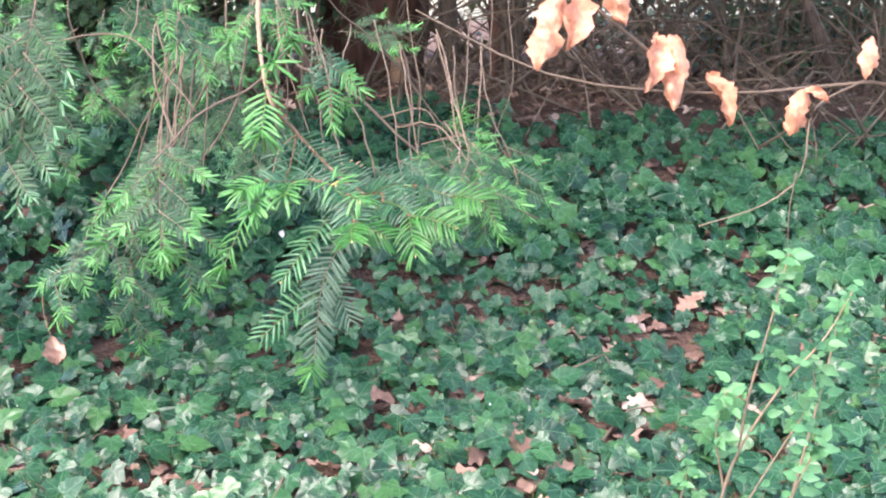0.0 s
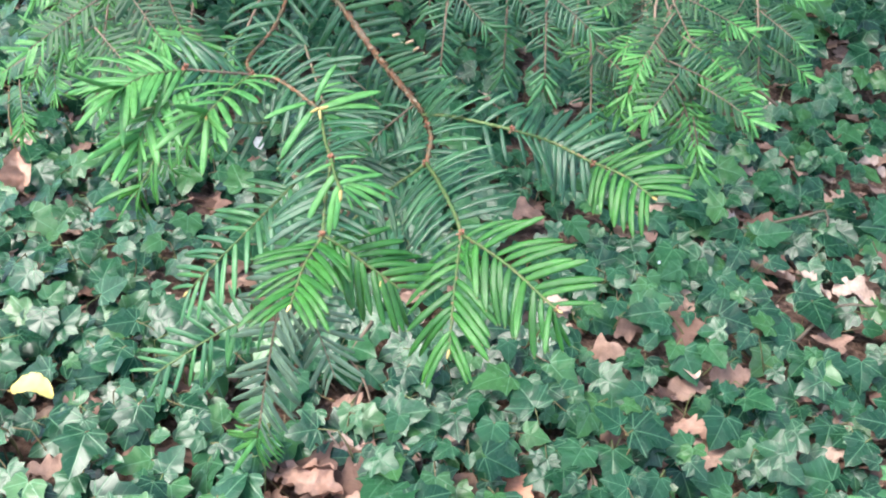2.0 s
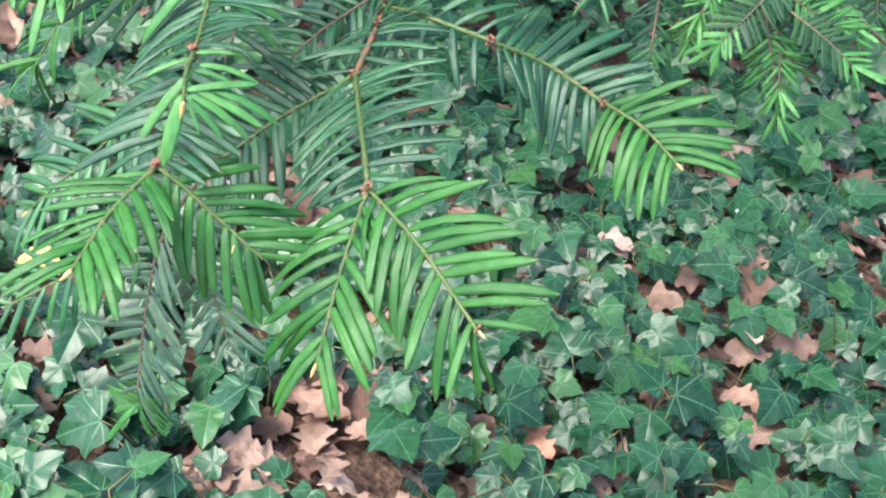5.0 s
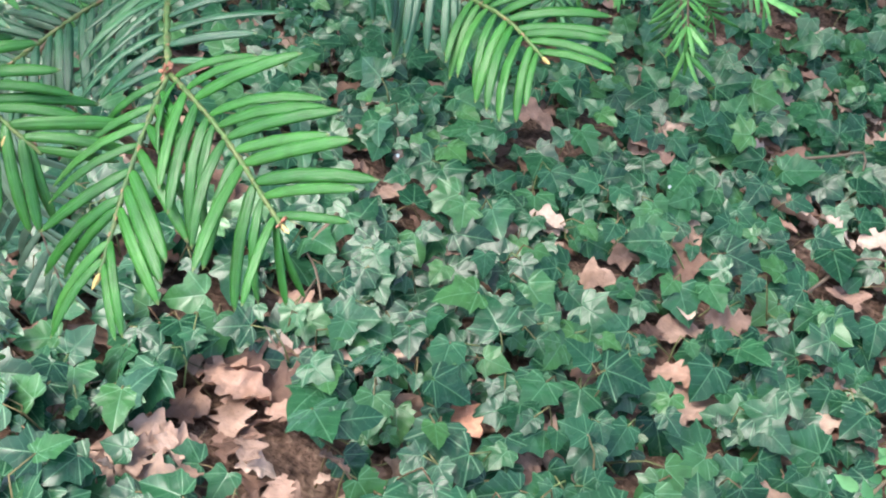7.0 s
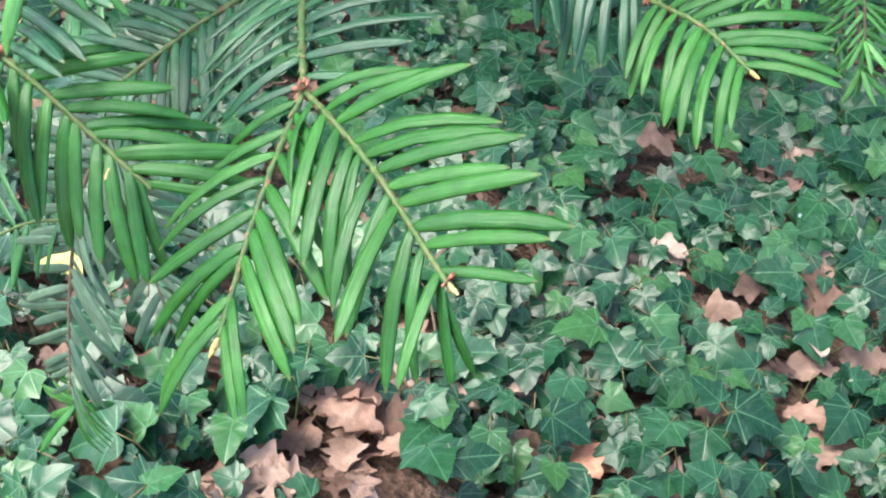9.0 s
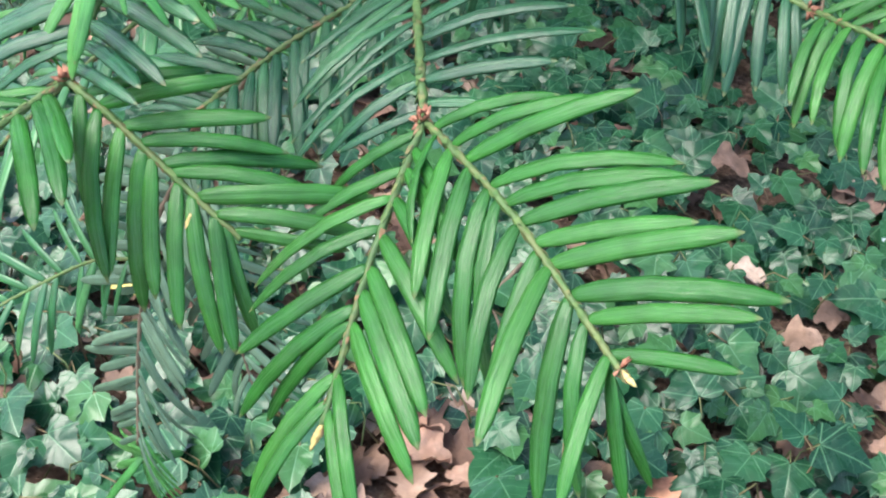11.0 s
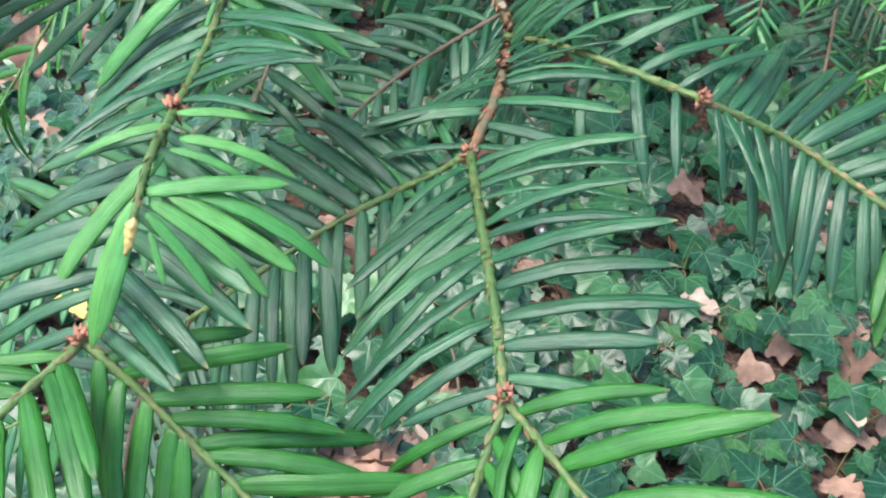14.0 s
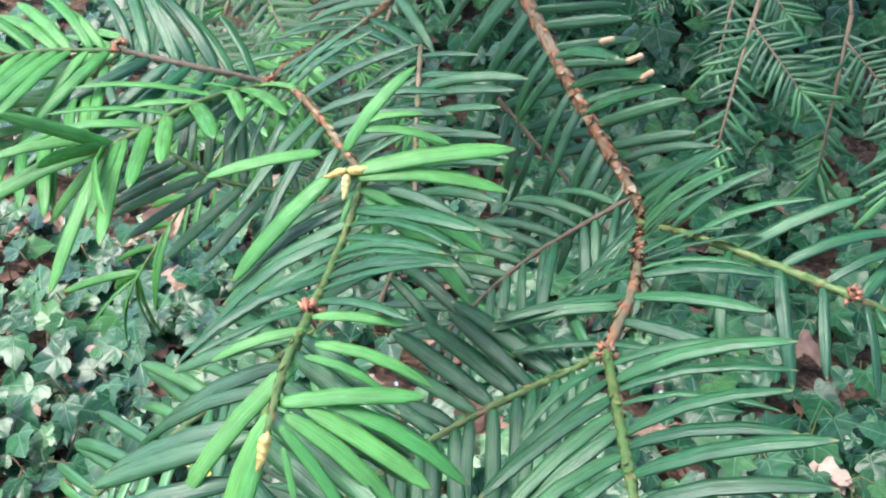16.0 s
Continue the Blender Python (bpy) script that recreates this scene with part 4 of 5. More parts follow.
for k, (p, tip, ln, wd) in enumerate((((0.105, 0.98, 0.815), (0.09, 0.96, 0.745), 0.075, 0.024), ((0.122, 0.985, 0.82), (0.112, 0.97, 0.765), 0.06, 0.02), ((0.152, 1.0, 0.825), (0.17, 0.99, 0.785), 0.045, 0.017),
                                      ((0.2, 1.01, 0.777), (0.185, 0.99, 0.722), 0.057, 0.017), ((0.215, 1.01, 0.778), (0.215, 0.985, 0.705), 0.074, 0.02), ((0.25, 1.02, 0.742), (0.268, 1.0, 0.69), 0.055, 0.016),
                                      ((0.335, 1.0, 0.728), (0.32, 0.99, 0.684), 0.046, 0.017), ((0.335, 1.0, 0.728), (0.355, 0.99, 0.716), 0.024, 0.008), ((0.4, 1.02, 0.775), (0.39, 1.0, 0.735), 0.045, 0.012), ((0.42, 1.02, 0.78), (0.415, 1.0, 0.72), 0.06, 0.016))):
    v, f = withered(20 + k, ln, wd, 0.5 if k % 2 else -0.4)
    d = np.subtract(tip, p)
    part("leaf", mesh_from("leaf", v, f, BEECH), beech_twig, "curled dry orange leaf", Matrix(leaf_frame(d, (0.35 if k % 2 else -0.3, -1, 0.2), p, 1.0).tolist()))

dry = thing("withered_leaf", "small dry brown leaf caught on a yew twig", "leaf", at=(-0.448, 1.225, 0.43))
part("blade", mesh_from("blade", *withered(5, 0.035, 0.016, 0.5), DRY), dry, "", Matrix(leaf_frame((0.1, 0, -1), (0.4, -1, 0.2), (0, 0, 0), 1.0).tolist()))
part("stalk", mesh_from("stalk", *tube([(0, 0, 0), (-0.01, 0.01, 0.02), (-0.014, 0.02, 0.045)], 0.0008, 0.0006, 5, 5), TWIG_RED), dry)


# ---- ivy ----
def ivy_shape(seed, lobes=1.0):
    """A five-lobed leaf one long, its foot at the origin, cupped along the veins."""
    r = np.random.default_rng(seed)
    half = [(0.0, 0.03), (0.14, -0.08), (0.31, -0.08), (0.43, 0.03), (0.44, 0.16), (0.53 * lobes, 0.34), (0.46, 0.44), (0.35, 0.53), (0.25, 0.68), (0.13, 0.86), (0.0, 1.0)]
    j = lambda s: r.normal(0, s)
    right = [(x * (1 + j(0.06)), y + j(0.02)) for x, y in half]
    left = [(-x * (1 + j(0.06)), y + j(0.02)) for x, y in half[1:-1]]
    mids = [(0.0, 0.12), (0.0, 0.35), (0.0, 0.6)]
    pts = right + left + mids
    cup, sag = r.uniform(-0.1, 0.45), r.uniform(0.05, 0.45)
    verts = [(x, y, cup * abs(x) * (1 - 0.6 * y) - sag * y * y + j(0.02) - 0.16 * (abs(x) > 0.4)) for x, y in pts]
    n, m = len(right), len(right) + len(left)
    R = list(range(n))
    L = [0] + list(range(n, m)) + [n - 1]
    faces = []
    for S, flip in ((R, False), (L, True)):
        tri = [(S[0], S[1], m), (S[1], S[2], m), (S[2], S[3], m), (S[3], S[4], m), (m, S[4], m + 1), (S[4], S[5], m + 1), (S[5], S[6], m + 1), (S[6], S[7], m + 1), (m + 1, S[7], m + 2), (S[7], S[8], m + 2), (S[8], S[9], m + 2), (S[9], S[10], m + 2)]
        faces += [t[::-1] if flip else t for t in tri]
    return verts, faces, [(x + 0.5, y) for x, y in pts]


def ivy_fine(seed, lobes=1.0):
    """The same leaf, finer: nearly flat, with pointed lobes, folded a little along its veins."""
    r = np.random.default_rng(seed)
    deep, blunt = r.uniform(0.86, 1.06), r.uniform(0.0, 1.0)
    half = [(0.0, 0.05), (0.07, -0.05), (0.2, -0.13), (0.34, -0.13), (0.46 * lobes, -0.04), (0.47 * lobes, 0.06), (0.46 * deep, 0.14), (0.51 * lobes, 0.24), (0.59 * lobes, 0.35), (0.48, 0.4), (0.39 * deep, 0.45), (0.335 * deep, 0.51), (0.3 * deep, 0.59), (0.25 + 0.02 * blunt, 0.7), (0.16 + 0.03 * blunt, 0.84), (0.06, 0.95), (0.0, 1.02)]
    loop = [(x * (1 + r.normal(0, 0.035)), y + r.normal(0, 0.014)) for x, y in half] + [(-x * (1 + r.normal(0, 0.035)), y + r.normal(0, 0.014)) for x, y in half[-2:0:-1]]
    dome, droop, fold, twist = r.uniform(-0.03, 0.16), r.uniform(0.0, 0.2), r.uniform(-0.05, 0.14), r.normal(0, 0.09)
    wave, ripple = r.uniform(0, 6.28), r.uniform(0.01, 0.04)
    flat = [(0.0, 0.25)] + [(x * k, 0.25 + (y - 0.25) * k) for k in (0.3, 0.55, 0.8, 1.0) for x, y in loop]

    def height(x, y):
        rr = x * x * 1.2 + (y - 0.25) ** 2
        along = math.atan2(abs(x), y + 0.001)
        crease = min(abs(along - v) for v in (0.0, 1.02, 1.68))
        return -dome * rr - droop * max(0, y - 0.35) ** 2 + fold * abs(x) + twist * x * (y - 0.2) + ripple * rr**0.5 * math.sin(5 * math.atan2(y - 0.25, x) + wave) + 0.04 * min(crease, 0.3) * math.hypot(x, y)

    verts = [(x, y, height(x, y)) for x, y in flat]
    n = len(loop)
    faces = [(0, 1 + i, 1 + (i + 1) % n) for i in range(n)]
    for ring in (0, 1, 2):
        a, b = 1 + ring * n, 1 + (ring + 1) * n
        faces += [(a + i, b + i, b + (i + 1) % n, a + (i + 1) % n) for i in range(n)]
    return verts, faces, [(x + 0.5, y) for x, y in flat]


IVY_FINE = [ivy_fine(s, l) for s, l in ((1, 1.0), (2, 0.88), (3, 1.08), (4, 0.8), (5, 0.95), (6, 1.03), (7, 0.85), (8, 1.0), (9, 0.92), (10, 1.05), (11, 0.76), (12, 0.98))]
IVY_SHAPES = [ivy_shape(s, l) for s, l in ((1, 1.0), (2, 0.85), (3, 1.1), (4, 0.7), (5, 0.95), (6, 1.05), (7, 0.8), (8, 1.0))]
IVY_MESHES = [mesh_from("leaf", v, f, IVY, uv) for v, f, uv in IVY_FINE]
irng = np.random.default_rng(21)
ivy = thing("ivy", "dense ground cover of dark green lobed ivy leaves", "ivy", at=(0, 0, 0))


def gap(x, y):
    """Where litter shows between the leaves."""
    bare = sum(math.exp(-((x - a) ** 2 + (y - b) ** 2) / r**2) for a, b, r in ((-0.22, 1.3, 0.05), (-0.28, 1.28, 0.045), (-0.15, 1.33, 0.04), (-0.1, 1.28, 0.04), (0.25, 1.72, 0.035), (-0.1, 2.14, 0.08), (0.0, 1.36, 0.05), (-0.2, 1.85, 0.06), (0.33, 2.1, 0.05), (-0.29, 1.5, 0.05), (-0.5, 1.32, 0.03), (0.55, 2.55, 0.1), (0.3, 1.6, 0.03)))
    return 0.5 * noise.noise((x * 3.1, y * 3.1, 7.0)) + 0.5 * noise.noise((x * 9.0, y * 9.0, 3.0)) + 0.55 * bare


# dead leaves that lie open to view: foot, length, way, lift, tilt, shape, material, words
OPEN_LEAVES = (
    (-0.195, 1.385, 0.05, -0.4, 0.012, 0.12, 2, DRY, "pale pinkish-brown oak leaf on the litter"),
    (-0.275, 1.4, 0.078, -0.12, 0.012, 0.08, 0, DRY, "pale pinkish-brown oak leaf, whole and curled"),
    (-0.26, 1.555, 0.06, -0.2, 0.01, 0.2, 1, LITTER, "brown oak leaf lying under the yew's tips"),
    (-0.035, 1.475, 0.05, -0.75, 0.02, 0.1, 1, BEECH, "small orange-brown dead leaf on ivy"),
    (0.145, 1.66, 0.055, -0.45, 0.015, 0.1, 2, DRY, "pale brown dead leaf on ivy"),
    (-0.59, 1.395, 0.05, 0.1, 0.045, 0.05, 5, YELLOW, "clear yellow fallen leaf on ivy"),
    (-0.52, 1.31, 0.05, 0.3, 0.015, 0.2, 0, LITTER, "brown dead leaf curled on the soil"),
    (0.25, 2.04, 0.05, 0.6, 0.015, 0.2, 3, DRY, "pale brown dead leaf on ivy"),
    (0.19, 1.79, 0.055, 0.3, 0.012, 0.2, 1, LITTER, "brown dead leaf among ivy"),
    (-0.16, 2.13, 0.08, 0.4, 0.012, 0.15, 3, LITTER, "brown oak leaf on bare soil"),
    (-0.19, 1.82, 0.06, 0.9, 0.015, 0.2, 4, LITTER, "brown oak leaf on edge among ivy"),
    (0.5, 2.5, 0.08, 0.2, 0.015, 0.2, 0, LITTER, "brown oak leaf on bare soil"),
    (0.62, 2.7, 0.09, 0.5, 0.02, 0.2, 2, DRY, "pale brown dead leaf on ivy"),
)


def hides(x, y):
    """True where an ivy leaf would cover one of the open dead leaves."""
    for fx, fy, size, az, *_ in OPEN_LEAVES:
        cx, cy = fx + 0.5 * size * math.cos(az), fy + 0.5 * size * math.sin(az) - 0.015
        if ((x - cx) / (0.45 * size + 0.012)) ** 2 + ((y - cy) / (0.028 + 0.2 * size)) ** 2 < 1:
            return True
    return False


def ivy_pose(x, y, s):
    """Ivy turns its blades to the open side, away from the yew's shade."""
    z = ground_height(x, y) + 0.008 + 0.055 * irng.random() ** 1.2
    n = unit((irng.normal(0.0, 0.3), irng.normal(-0.72, 0.3), 1.0))
    th = irng.normal(0.0, 1.15)
    d = np.array((math.sin(th), -math.cos(th), irng.normal(0, 0.2)))
    return leaf_frame(d - (d @ n) * n, n, (x, y, z), s)


def petiole(bag, m):
    """The thin stalk from a leaf's foot down into the litter."""
    p, back = m[:3, 3], -m[:3, 1] / np.linalg.norm(m[:3, 1])
    q = p + back * irng.uniform(0.01, 0.025) - (0, 0, 0.01)
    bag.add(*tube([p, q, (q[0] + irng.normal(0, 0.02), q[1] + irng.normal(0.01, 0.02), ground_height(p[0], p[1]) - 0.005)], 0.0008, 0.0011, 5, 4))


def ivy_scatter():
    near, rest, stems = 0, Bag(), Bag()
    for _ in range(13000):
        x, y = irng.uniform(-1.35, 1.25), irng.uniform(1.05, 2.9)
        grown = 1.0 + 0.34 * min(1.0, max(0.0, (y - 1.4) / 0.8))
        if gap(x, y) > irng.normal(0.27 if y < 1.7 and x < 0.25 else 0.22, 0.12) or irng.random() > 0.72 / grown**1.5 or hides(x, y):
            continue
        m = ivy_pose(x, y, irng.choice([0.018, 0.024, 0.029, 0.033, 0.037, 0.043]) * irng.uniform(0.9, 1.12) * grown)
        k = int(irng.integers(12))
        if near < 300 and -0.75 < x < 0.45 and 1.25 < y < 1.75:
            part("leaf", IVY_MESHES[k], ivy, "", Matrix(m.tolist()))
            near += 1
        else:
            v, f, uv = IVY_FINE[k] if y < 2.5 else IVY_SHAPES[k % 8]
            rest.add(v, f, m, uv)
        if irng.random() < 0.5:
            petiole(stems, m)
    for _ in range(230):
        x, y = irng.uniform(-0.8, 0.1), irng.uniform(1.12, 1.6)
        if (x + 0.2) ** 2 + (y - 1.29) ** 2 < 0.07**2 or hides(x, y):
            continue
        m, k = ivy_pose(x, y, irng.uniform(0.026, 0.052)), int(irng.integers(12))
        m[2, 3] += 0.02
        rest.add(IVY_FINE[k][0], IVY_FINE[k][1], m, IVY_FINE[k][2])
        petiole(stems, m)
    for _ in range(9000):
        x, y = irng.normal(0, 1.6), irng.uniform(-0.2, 3.6)
        if (-1.35 < x < 1.25 and 1.05 < y < 2.9) or y < 0.25 + 0.3 * noise.noise((x * 1.2, 0, 1)) or abs(x) > 3.6 + 0.5 * noise.noise((y * 1.2, 0, 5)):
            continue
        if (y > 2.9 and abs(x) < 0.62 * (y + 0.8)) or gap(x, y) > irng.normal(0.3, 0.13):
            continue
        m, k = ivy_pose(x, y, irng.uniform(0.04, 0.075)), int(irng.integers(8))
        rest.add(IVY_SHAPES[k][0], IVY_SHAPES[k][1], m, IVY_SHAPES[k][2])
    for _ in range(9000):
        y = 2.9 + 2.6 * irng.random() ** 1.1
        x = irng.uniform(-0.62, 0.62) * (y + 0.8)
        if gap(x * 0.7, y * 0.7) > irng.normal(0.2, 0.15) or y > (4.1 if x < 0.25 else 3.6 + 0.2 * x) + 0.5 * irng.random():
            continue
        m = ivy_pose(x, y, irng.uniform(0.045, 0.085))
        m[2, 3] += 0.05 * irng.random()
        k = int(irng.integers(8))
        rest.add(IVY_SHAPES[k][0], IVY_SHAPES[k][1], m, IVY_SHAPES[k][2])
    tagged(part("foliage", rest.mesh("foliage", IVY), ivy), kind="stuff")
    tagged(part("stalk_tangle", stems.mesh("stalk_tangle", STALK), ivy), kind="stuff")


ivy_scatter()


# ---- fallen leaves and sticks ----
def oak_shape(seed, lobes=4):
    """A dry lobed leaf, buckled, one long."""
    r = np.random.default_rng(seed)
    n, verts, faces = 19, [], []
    phase, rate, sway = r.uniform(-0.6, 0.6, 2), r.uniform(0.8, 1.15, 2), r.normal(0, 0.1)
    curl = r.uniform(-0.1, 0.35, 2)
    for i in range(n):
        t = i / (n - 1)
        ws = []
        for k in (0, 1):
            w = 0.03 + 0.3 * math.sin(math.pi * min(1, 0.06 + 0.94 * t)) ** 0.8
            if lobes > 1:
                w *= 1 + 0.34 * math.sin(2 * math.pi * lobes * rate[k] * t**1.15 + phase[k]) + r.normal(0, 0.05)
            ws.append(w)
        z, cx = 0.12 * math.sin(3 * t + phase[0]), sway * math.sin(3 * t)
        e = 0.05 * math.sin(9 * t + 4 * phase[1])
        verts += [(cx - ws[0], t, z + curl[0] * ws[0] * 1.4 + e + r.normal(0, 0.02)), (cx - ws[0] / 2, t, z + 0.02 * r.normal()), (cx, t, z - 0.03), (cx + ws[1] / 2, t, z + 0.02 * r.normal()), (cx + ws[1], t, z + curl[1] * ws[1] * 1.4 - e + r.normal(0, 0.02))]
    for i in range(n - 1):
        faces += [(i * 5 + k, i * 5 + k + 1, i * 5 + k + 6, i * 5 + k + 5) for k in range(4)]
    return verts, faces


OAKS = [oak_shape(s, l) for s, l in ((1, 4), (2, 3), (3, 4), (4, 2), (5, 3), (6, 1.0))]
OAK_MESHES = [mesh_from("fallen_leaf", v, f, LITTER) for v, f in OAKS]
lrng = np.random.default_rng(33)


STALK_MESH = mesh_from("stalk", *tube([(0, 0.03, -0.02), (0.02, -0.1, -0.01), (0.05, -0.24, 0.02)], 0.012, 0.009, 5, 5), TWIG_RED)


def fallen(x, y, size, az, lift=0.018, tilt=0.15, kind=None, mat=None, label="crisp brown oak leaf lying among ivy"):
    k = int(lrng.integers(5)) if kind is None else kind
    me = OAK_MESHES[k] if mat is None else mesh_from("fallen_leaf", *OAKS[k], mat)
    m = leaf_frame((math.cos(az), math.sin(az), lrng.normal(0, tilt)), (lrng.normal(0, tilt), lrng.normal(-0.15, tilt), 1), (x, y, ground_height(x, y) + lift), size)
    ob = part("fallen_leaf", me, None, label, Matrix(m.tolist()))
    part("stalk", STALK_MESH, ob)
    tagged(ob, "", "leaf", "fallen leaves")


for x, y, size, az, lift, tilt, kind, mat, words in OPEN_LEAVES:
    fallen(x, y, size, az, lift, tilt, kind, mat, words)
for x, y in ((-0.23, 1.31), (-0.21, 1.27), (0.26, 1.72), (-0.03, 1.38), (-0.15, 1.3), (0.3, 1.95), (-0.25, 1.25), (0.0, 1.35)):
    fallen(x, y, lrng.uniform(0.028, 0.05), lrng.uniform(0, 6.28), 0.012, 0.3)
for k in range(16):
    fallen(-0.2 + lrng.normal(0, 0.09), 1.28 + lrng.normal(0, 0.05), lrng.uniform(0.02, 0.045), lrng.uniform(0, 6.28), lrng.uniform(0.012, 0.035), 0.35)
for k in range(130):
    fallen(lrng.uniform(-1.1, 0.95), lrng.uniform(1.15, 2.7), lrng.uniform(0.025, 0.058), lrng.uniform(0, 6.28), lrng.uniform(0.004, 0.026), 0.4)


def litter():
    bag = Bag()
    for _ in range(6500):
        y = 0.1 + 7.3 * lrng.random() ** 1.6
        x = lrng.normal(0, 0.42) * (y + 1.6)
        az, t = lrng.uniform(0, 6.28), 0.25
        m = leaf_frame((math.cos(az), math.sin(az), lrng.normal(0, t)), (lrng.normal(0, t), lrng.normal(0, t), 1), (x, y, ground_height(x, y) + lrng.uniform(-0.008, 0.012)), lrng.uniform(0.03, 0.085))
        bag.add(*OAKS[int(lrng.integers(5))], m)
    ob = part("leaf_litter", bag.mesh("leaf_litter", LITTER), None)
    tagged(ob, "layer of crumbled brown dead leaves on soil", "leaf litter", kind="stuff")


litter()


def stick(pts, r):
    ob = part("stick", mesh_from("stick", *tube(pts, r, r * 0.6, 10, 6, 0.1, lrng), TWIG_BROWN), None)
    tagged(ob, "thin dry twig lying on the ivy", "stick", "fallen sticks")


stick([(0.27, 2.24, 0.05), (0.33, 2.27, 0.065), (0.37, 2.3, 0.07), (0.375, 2.28, 0.05)], 0.0025)
stick([(-0.27, 1.62, 0.02), (-0.25, 1.67, 0.06)], 0.004)
stick([(0.3, 1.9, 0.02), (0.36, 1.98, 0.055), (0.42, 2.0, 0.06)], 0.0025)
for k in range(14):
    x, y, a = lrng.uniform(-0.9, 0.8), lrng.uniform(1.2, 2.8), lrng.uniform(0, 3.1)
    l = lrng.uniform(0.05, 0.14)
    stick([(x, y, 0.01), (x + l / 2 * math.cos(a), y + l / 2 * math.sin(a), 0.035), (x + l * math.cos(a), y + l * math.sin(a), 0.025)], lrng.uniform(0.001, 0.0025))


def petal(p, label):
    v = [(-0.4, 0, 0.1), (0, -0.1, 0), (0.4, 0, 0.12), (-0.35, 0.6, 0.15), (0, 0.7, 0.02), (0.35, 0.6, 0.14), (0, 1.0, 0.12)]
    ob = part("white_petal", mesh_from("white_petal", v, [(0, 1, 4, 3), (1, 2, 5, 4), (3, 4, 6), (4, 5, 6)], PETAL), None, label, Matrix(leaf_frame((0.2, 0.2, -0.8), (0.2, -0.8, 0.5), p, 0.006).tolist()))
    tagged(ob, "", "petal", "fallen petals")


petal((-0.134, 0.93, 0.611), "tiny white petal caught among yew needles")
for x, y in ((-0.2328, 1.8189), (0.1, 1.97), (-0.47, 1.62), (0.32, 1.5)):
    petal((x, y, ground_height(x, y) + 0.075), "tiny white petal lying on an ivy leaf")


# ---- young shrub ----
def oval_leaf(seed):
    r = np.random.default_rng(seed)
    n, verts, faces = 7, [], []
    for i in range(n):
        t = i / (n - 1)
        w = 0.27 * math.sin(math.pi * (0.06 + 0.93 * t) ** 0.8) ** 1.1 * (1 + (0.1 if i % 2 else -0.06))
        z = -0.18 * t * t
        verts += [(-w, t, z + 0.1 * w + r.normal(0, 0.01)), (0, t, z - 0.02), (w, t, z + 0.1 * w + r.normal(0, 0.01))]
    for i in range(n - 1):
        faces += [(i * 3 + k, i * 3 + k + 1, i * 3 + k + 4, i * 3 + k + 3) for k in range(2)]
    return mesh_from("leaf", verts, faces, SHRUB_LEAF)


shrub = thing("shrub_sapling", "young shrub with pale stems and light green leaves", "shrub", at=(0.395, 1.45, 0))
srng = np.random.default_rng(8)
OVALS = [oval_leaf(s) for s in (1, 2, 3)]
base = np.array((0.395, 1.45, 0.0))
for pts in ([(0.39, 1.45, -0.02), (0.4, 1.4, 0.18), (0.45, 1.37, 0.31), (0.5, 1.35, 0.39), (0.53, 1.34, 0.46)], [(0.41, 1.4, 0.2), (0.415, 1.38, 0.3), (0.43, 1.36, 0.4), (0.45, 1.36, 0.5)], [(0.4, 1.42, 0.15), (0.38, 1.4, 0.24), (0.385, 1.38, 0.31)],
            [(0.45, 1.42, -0.02), (0.48, 1.38, 0.15), (0.51, 1.36, 0.25)], [(0.39, 1.45, 0.02), (0.46, 1.4, 0.2), (0.5, 1.38, 0.3), (0.49, 1.37, 0.36)], [(0.5, 1.5, -0.02), (0.54, 1.45, 0.3), (0.55, 1.43, 0.42)], [(0.33, 1.5, -0.02), (0.35, 1.47, 0.1), (0.36, 1.46, 0.17)]):
    line = [np.subtract(p, base) for p in pts]
    part("stem", mesh_from("stem", *tube(line, 0.003 if pts[0][2] < 0 else 0.002, 0.0009, 20, 6, 0.14, srng), SHRUB_WOOD), shrub)
    fine = resample(line, 30)
    for i in range(8, 30):
        for s in (-1, 1, 0):
            if srng.random() < 0.17 + 0.95 * (i / 29) ** 3:
                d = (s * srng.uniform(0.4, 1.0) + srng.normal(0, 0.4), srng.uniform(-0.8, 0.3), srng.uniform(-0.4, 0.6))
                part("leaf", OVALS[int(srng.integers(3))], shrub, "", Matrix(leaf_frame(d, (srng.normal(0, 0.4), -0.9, 0.6), fine[i] + srng.normal(0, 0.007, 3), srng.uniform(0.012, 0.027)).tolist()))


# ---- thicket behind ----
brng = np.random.default_rng(5)


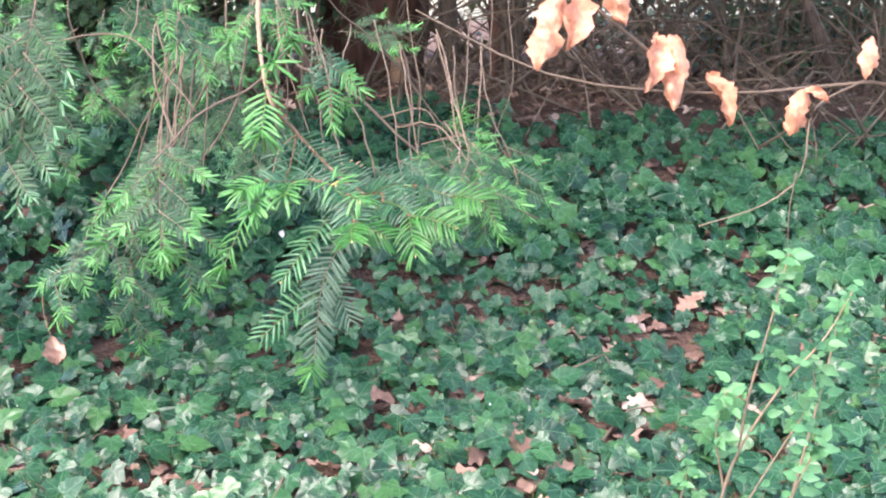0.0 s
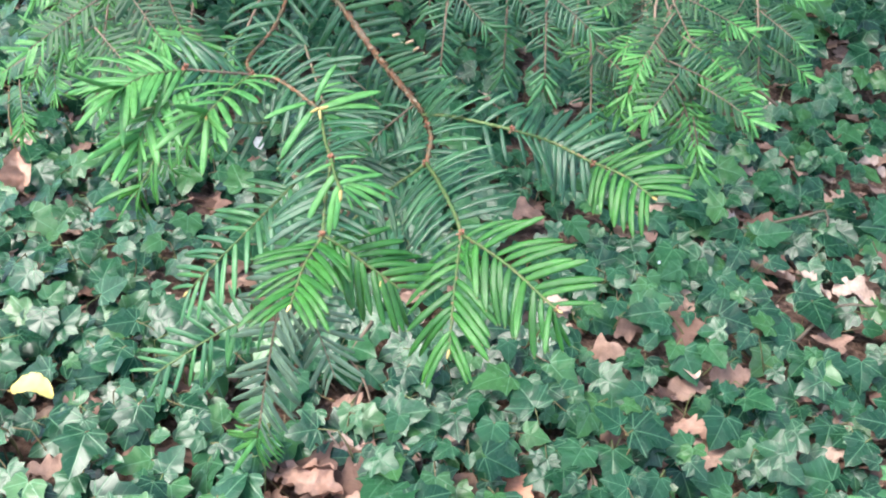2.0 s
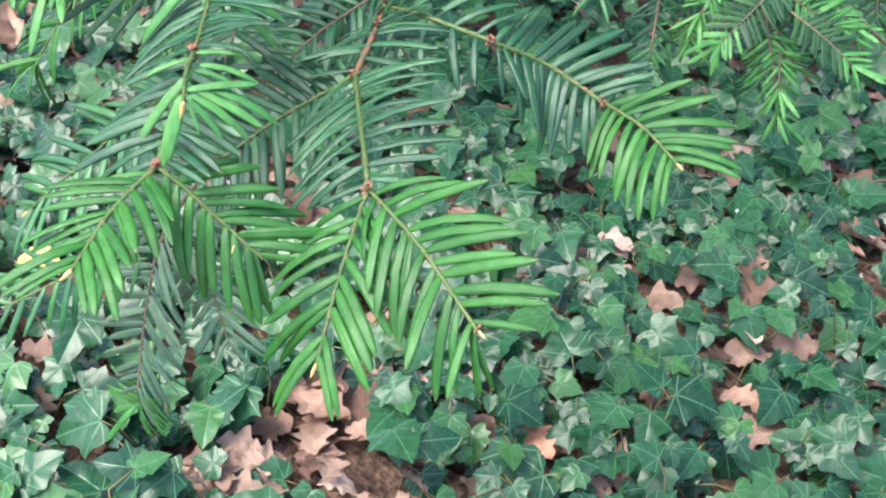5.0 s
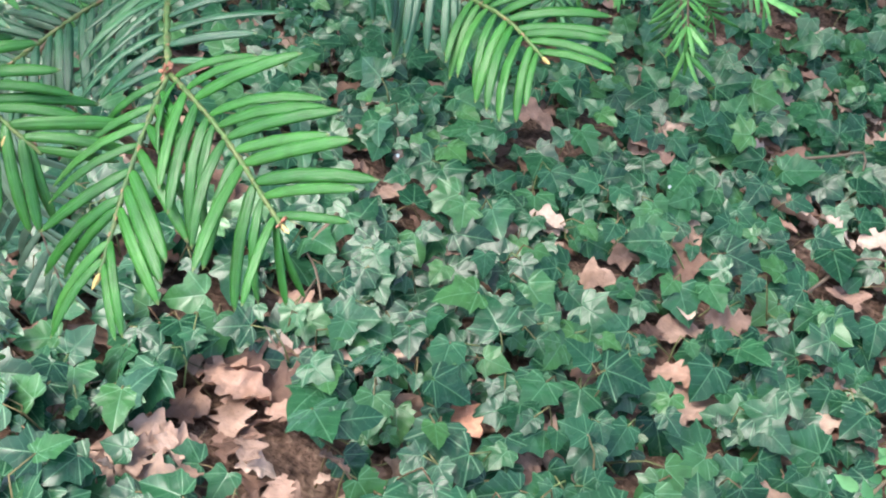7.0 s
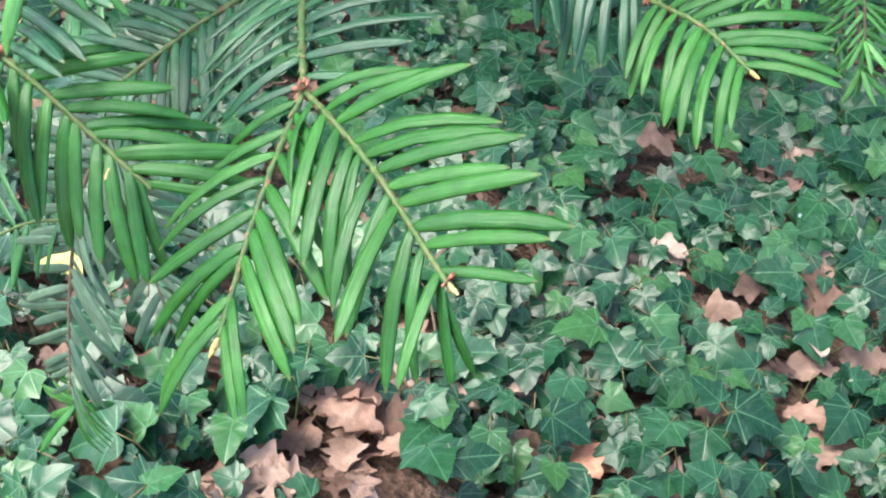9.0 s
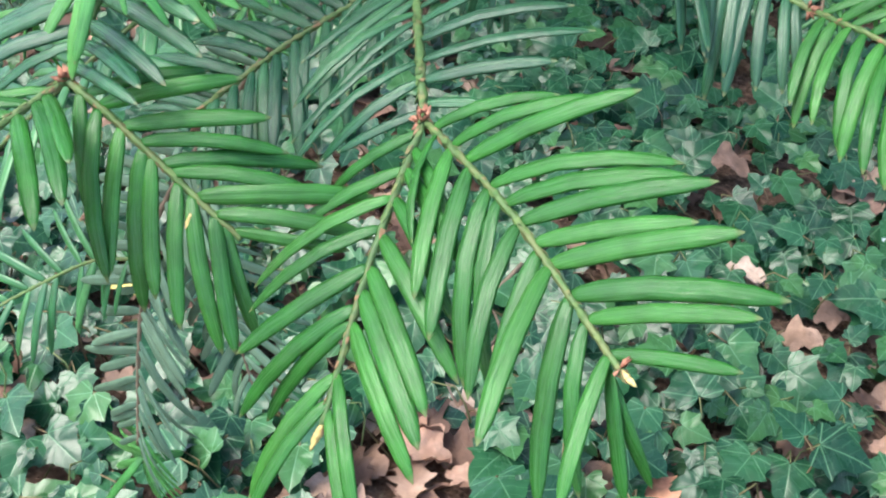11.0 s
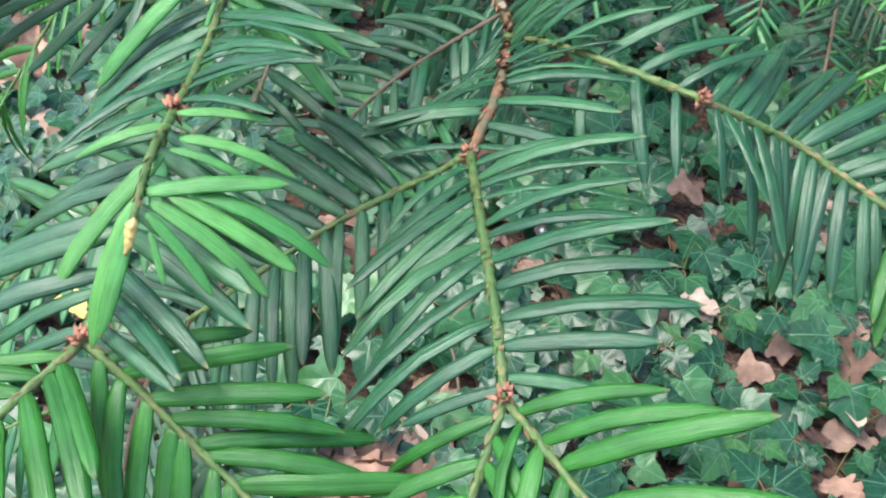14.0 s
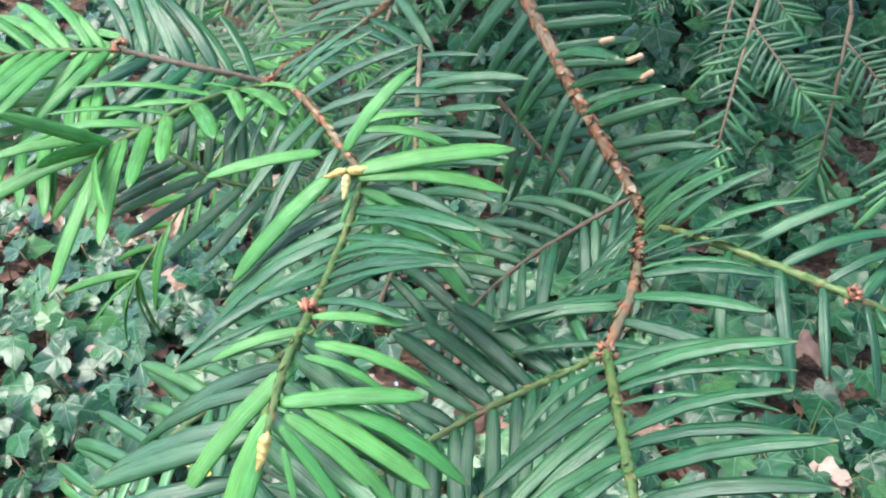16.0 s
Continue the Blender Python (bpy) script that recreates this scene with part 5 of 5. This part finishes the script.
def thicket(name, label, count, xr, yr, height, r, mat, lean=0.4, droop=0.2, single=False):
    bag = Bag()
    for _ in range(count):
        twigs = []
        x, y = brng.uniform(*xr), brng.uniform(*yr)
        p = np.array([x, y, ground_height(x, y) - 0.05])
        d = np.array([brng.normal(0, lean), brng.normal(-0.1, lean), 1.0])
        h = height * brng.uniform(0.4, 1.1)
        q = p + d * h * 0.6 + brng.normal(0, 0.06, 3)
        e = p + d * h + brng.normal(0, 0.25, 3) - (0, 0, droop * h)
        rad = r * brng.uniform(0.4, 1.3)
        main = tube([p, q, e], rad, rad * 0.3, 9, 6)
        for _ in range(3):
            t = brng.uniform(0.3, 0.9)
            a = p + (e - p) * t
            twigs.append(tube([a, a + brng.normal(0, 0.18, 3), a + brng.normal(0, 0.35, 3) - (0, 0, 0.1)], rad * 0.4, rad * 0.15, 6, 4))
        if single:
            ob = part(name, mesh_from(name, *main, mat), None, label)
            tagged(ob, "", "branch", "undergrowth branches")
            for shape in twigs:
                part("twig", mesh_from("twig", *shape, mat), ob)
            continue
        for shape in (main, *twigs):
            bag.add(*shape)
    if single:
        return
    ob = part(name, bag.mesh(name, mat), None)
    tagged(ob, label, "thicket", kind="stuff")


def hedge(name, label, count, centre, size, leaf, mat, wood=60):
    """A bush: a frame of stems and many small leaves in uneven clumps."""
    cx, cy = centre
    bush = thing(name, label, "bush", at=(cx, cy, ground_height(cx, cy)))
    stems, leaves = Bag(), Bag()
    clumps = []
    for _ in range(wood):
        e = np.array([brng.uniform(-1, 1) * size[0], brng.uniform(-1, 1) * size[1], size[2] * (0.15 + 0.85 * brng.random() ** 0.7)])
        f = np.array([e[0] * 0.4, e[1] * 0.4, -0.05])
        stems.add(*tube([f, (e + f) / 2 + brng.normal(0, 0.1, 3), e], 0.012, 0.003, 8, 5))
        clumps.append(e)
    v = [(-0.3, 0.0, 0.02), (0, 0.0, 0), (0.3, 0.0, 0.02), (-0.36, 0.5, 0.03), (0, 0.5, -0.03), (0.36, 0.5, 0.03), (0, 1.0, -0.1)]
    fc = [(0, 1, 4, 3), (1, 2, 5, 4), (3, 4, 6), (4, 5, 6)]
    for _ in range(count):
        c = clumps[int(brng.integers(len(clumps)))] + brng.normal(0, 1, 3) * (0.2, 0.2, 0.14)
        if c[2] < 0.02:
            continue
        leaves.add(v, fc, leaf_frame(brng.normal(0, 1, 3) - (0, 0.3, 0.3), (brng.normal(0, 0.5), -0.5, 1), c, leaf * brng.uniform(0.6, 1.3)))
    tagged(part("branchwork", stems.mesh("branchwork", TWIG_BROWN), bush), kind="stuff")
    tagged(part("foliage", leaves.mesh("foliage", mat), bush), kind="stuff")


thicket("bare_twigs", "tangle of bare brown stems and dead twigs", 170, (0.3, 4.4), (5.0, 8.4), 1.7, 0.011, TWIG_BROWN, 0.6)
thicket("dead_branch", "thin dead brown branch leaning above the ivy", 90, (-0.2, 2.8), (3.8, 5.6), 0.7, 0.006, TWIG_BROWN, 1.1, 0.4, True)
thicket("bare_twigs", "thin brown stems in the shade under the yew", 45, (-3.2, 0.4), (4.2, 7.5), 1.3, 0.012, TWIG_BROWN, 0.9)
hedge("evergreen_bush", "dark evergreen bush with small glossy leaves", 5000, (2.5, 6.8), (0.9, 0.6, 0.4), 0.05, HEDGE_LEAF)
hedge("evergreen_bush", "dark evergreen bush with small glossy leaves", 9000, (-1.9, 5.6), (1.3, 0.6, 1.6), 0.05, HEDGE_LEAF)
hedge("evergreen_bush", "dense green bush under the yew", 8000, (-1.9, 4.9), (0.7, 0.4, 0.6), 0.045, HEDGE_LEAF)
hedge("tall_hedge", "high dark hedge closing the wood edge", 16000, (-1.5, 9.0), (2.6, 0.7, 2.8), 0.09, HEDGE_LEAF, 120)
hedge("tall_hedge", "high dark hedge closing the wood edge", 1200, (3.4, 9.6), (2.8, 0.7, 0.25), 0.09, HEDGE_LEAF, 90)
thicket("leaning_stem", "dark leaning stem among the undergrowth", 12, (0.3, 3.0), (5.6, 7.2), 2.6, 0.03, BARK_GREY, 0.9, 0.1, True)


# ---- unseen foliage added over the wood for shade ----
def crown():
    """Foliage added to the yew above the view, to keep the light off the ground behind."""
    bag, wood = Bag(), Bag()
    v = [(-0.12, 0.0, 0.0), (0.12, 0.0, 0.0), (0.2, 0.5, 0.05), (0.0, 1.0, -0.1), (-0.2, 0.5, 0.05)]
    for _ in range(150):
        a = np.array([-0.2, 6.1, 2.2 + brng.random()])
        x = brng.uniform(-3.2, 4.4)
        e = np.array([x, brng.uniform(2.2 if x < -0.7 else 2.7, 7.5), brng.uniform(1.7, 3.1)])
        wood.add(*tube([a, (a + e) / 2 + (0, 0, 0.3), e], 0.03, 0.006, 8, 5))
        for _ in range(60):
            c = e + brng.normal(0, 1, 3) * (0.35, 0.35, 0.16)
            bag.add(v, [(0, 1, 2, 3, 4)], leaf_frame(brng.normal(0, 1, 3), (brng.normal(0, 0.4), brng.normal(0, 0.4), 1), c, brng.uniform(0.12, 0.26)))
    # lower unseen boughs, added to shade the left sprays and the ivy beyond
    for _ in range(44):
        e = np.array([brng.uniform(-2.0, -0.25), brng.uniform(1.5, 3.4), brng.uniform(1.35, 2.1)])
        wood.add(*tube([(-0.6, 4.2, 2.1), (e + (-0.6, 4.2, 2.1)) / 2 + (0, 0, 0.2), e], 0.02, 0.004, 8, 5))
        for _ in range(45):
            c = e + brng.normal(0, 1, 3) * (0.22, 0.22, 0.1)
            bag.add(v, [(0, 1, 2, 3, 4)], leaf_frame(brng.normal(0, 1, 3), (brng.normal(0, 0.4), brng.normal(0, 0.4), 1), c, brng.uniform(0.1, 0.2)))
    tagged(part("crown", bag.mesh("crown", NEEDLE_OLD), yew_tree), kind="stuff")
    tagged(part("shade_crown_limbs", wood.mesh("shade_crown_limbs", BARK), yew_tree), kind="stuff")


crown()
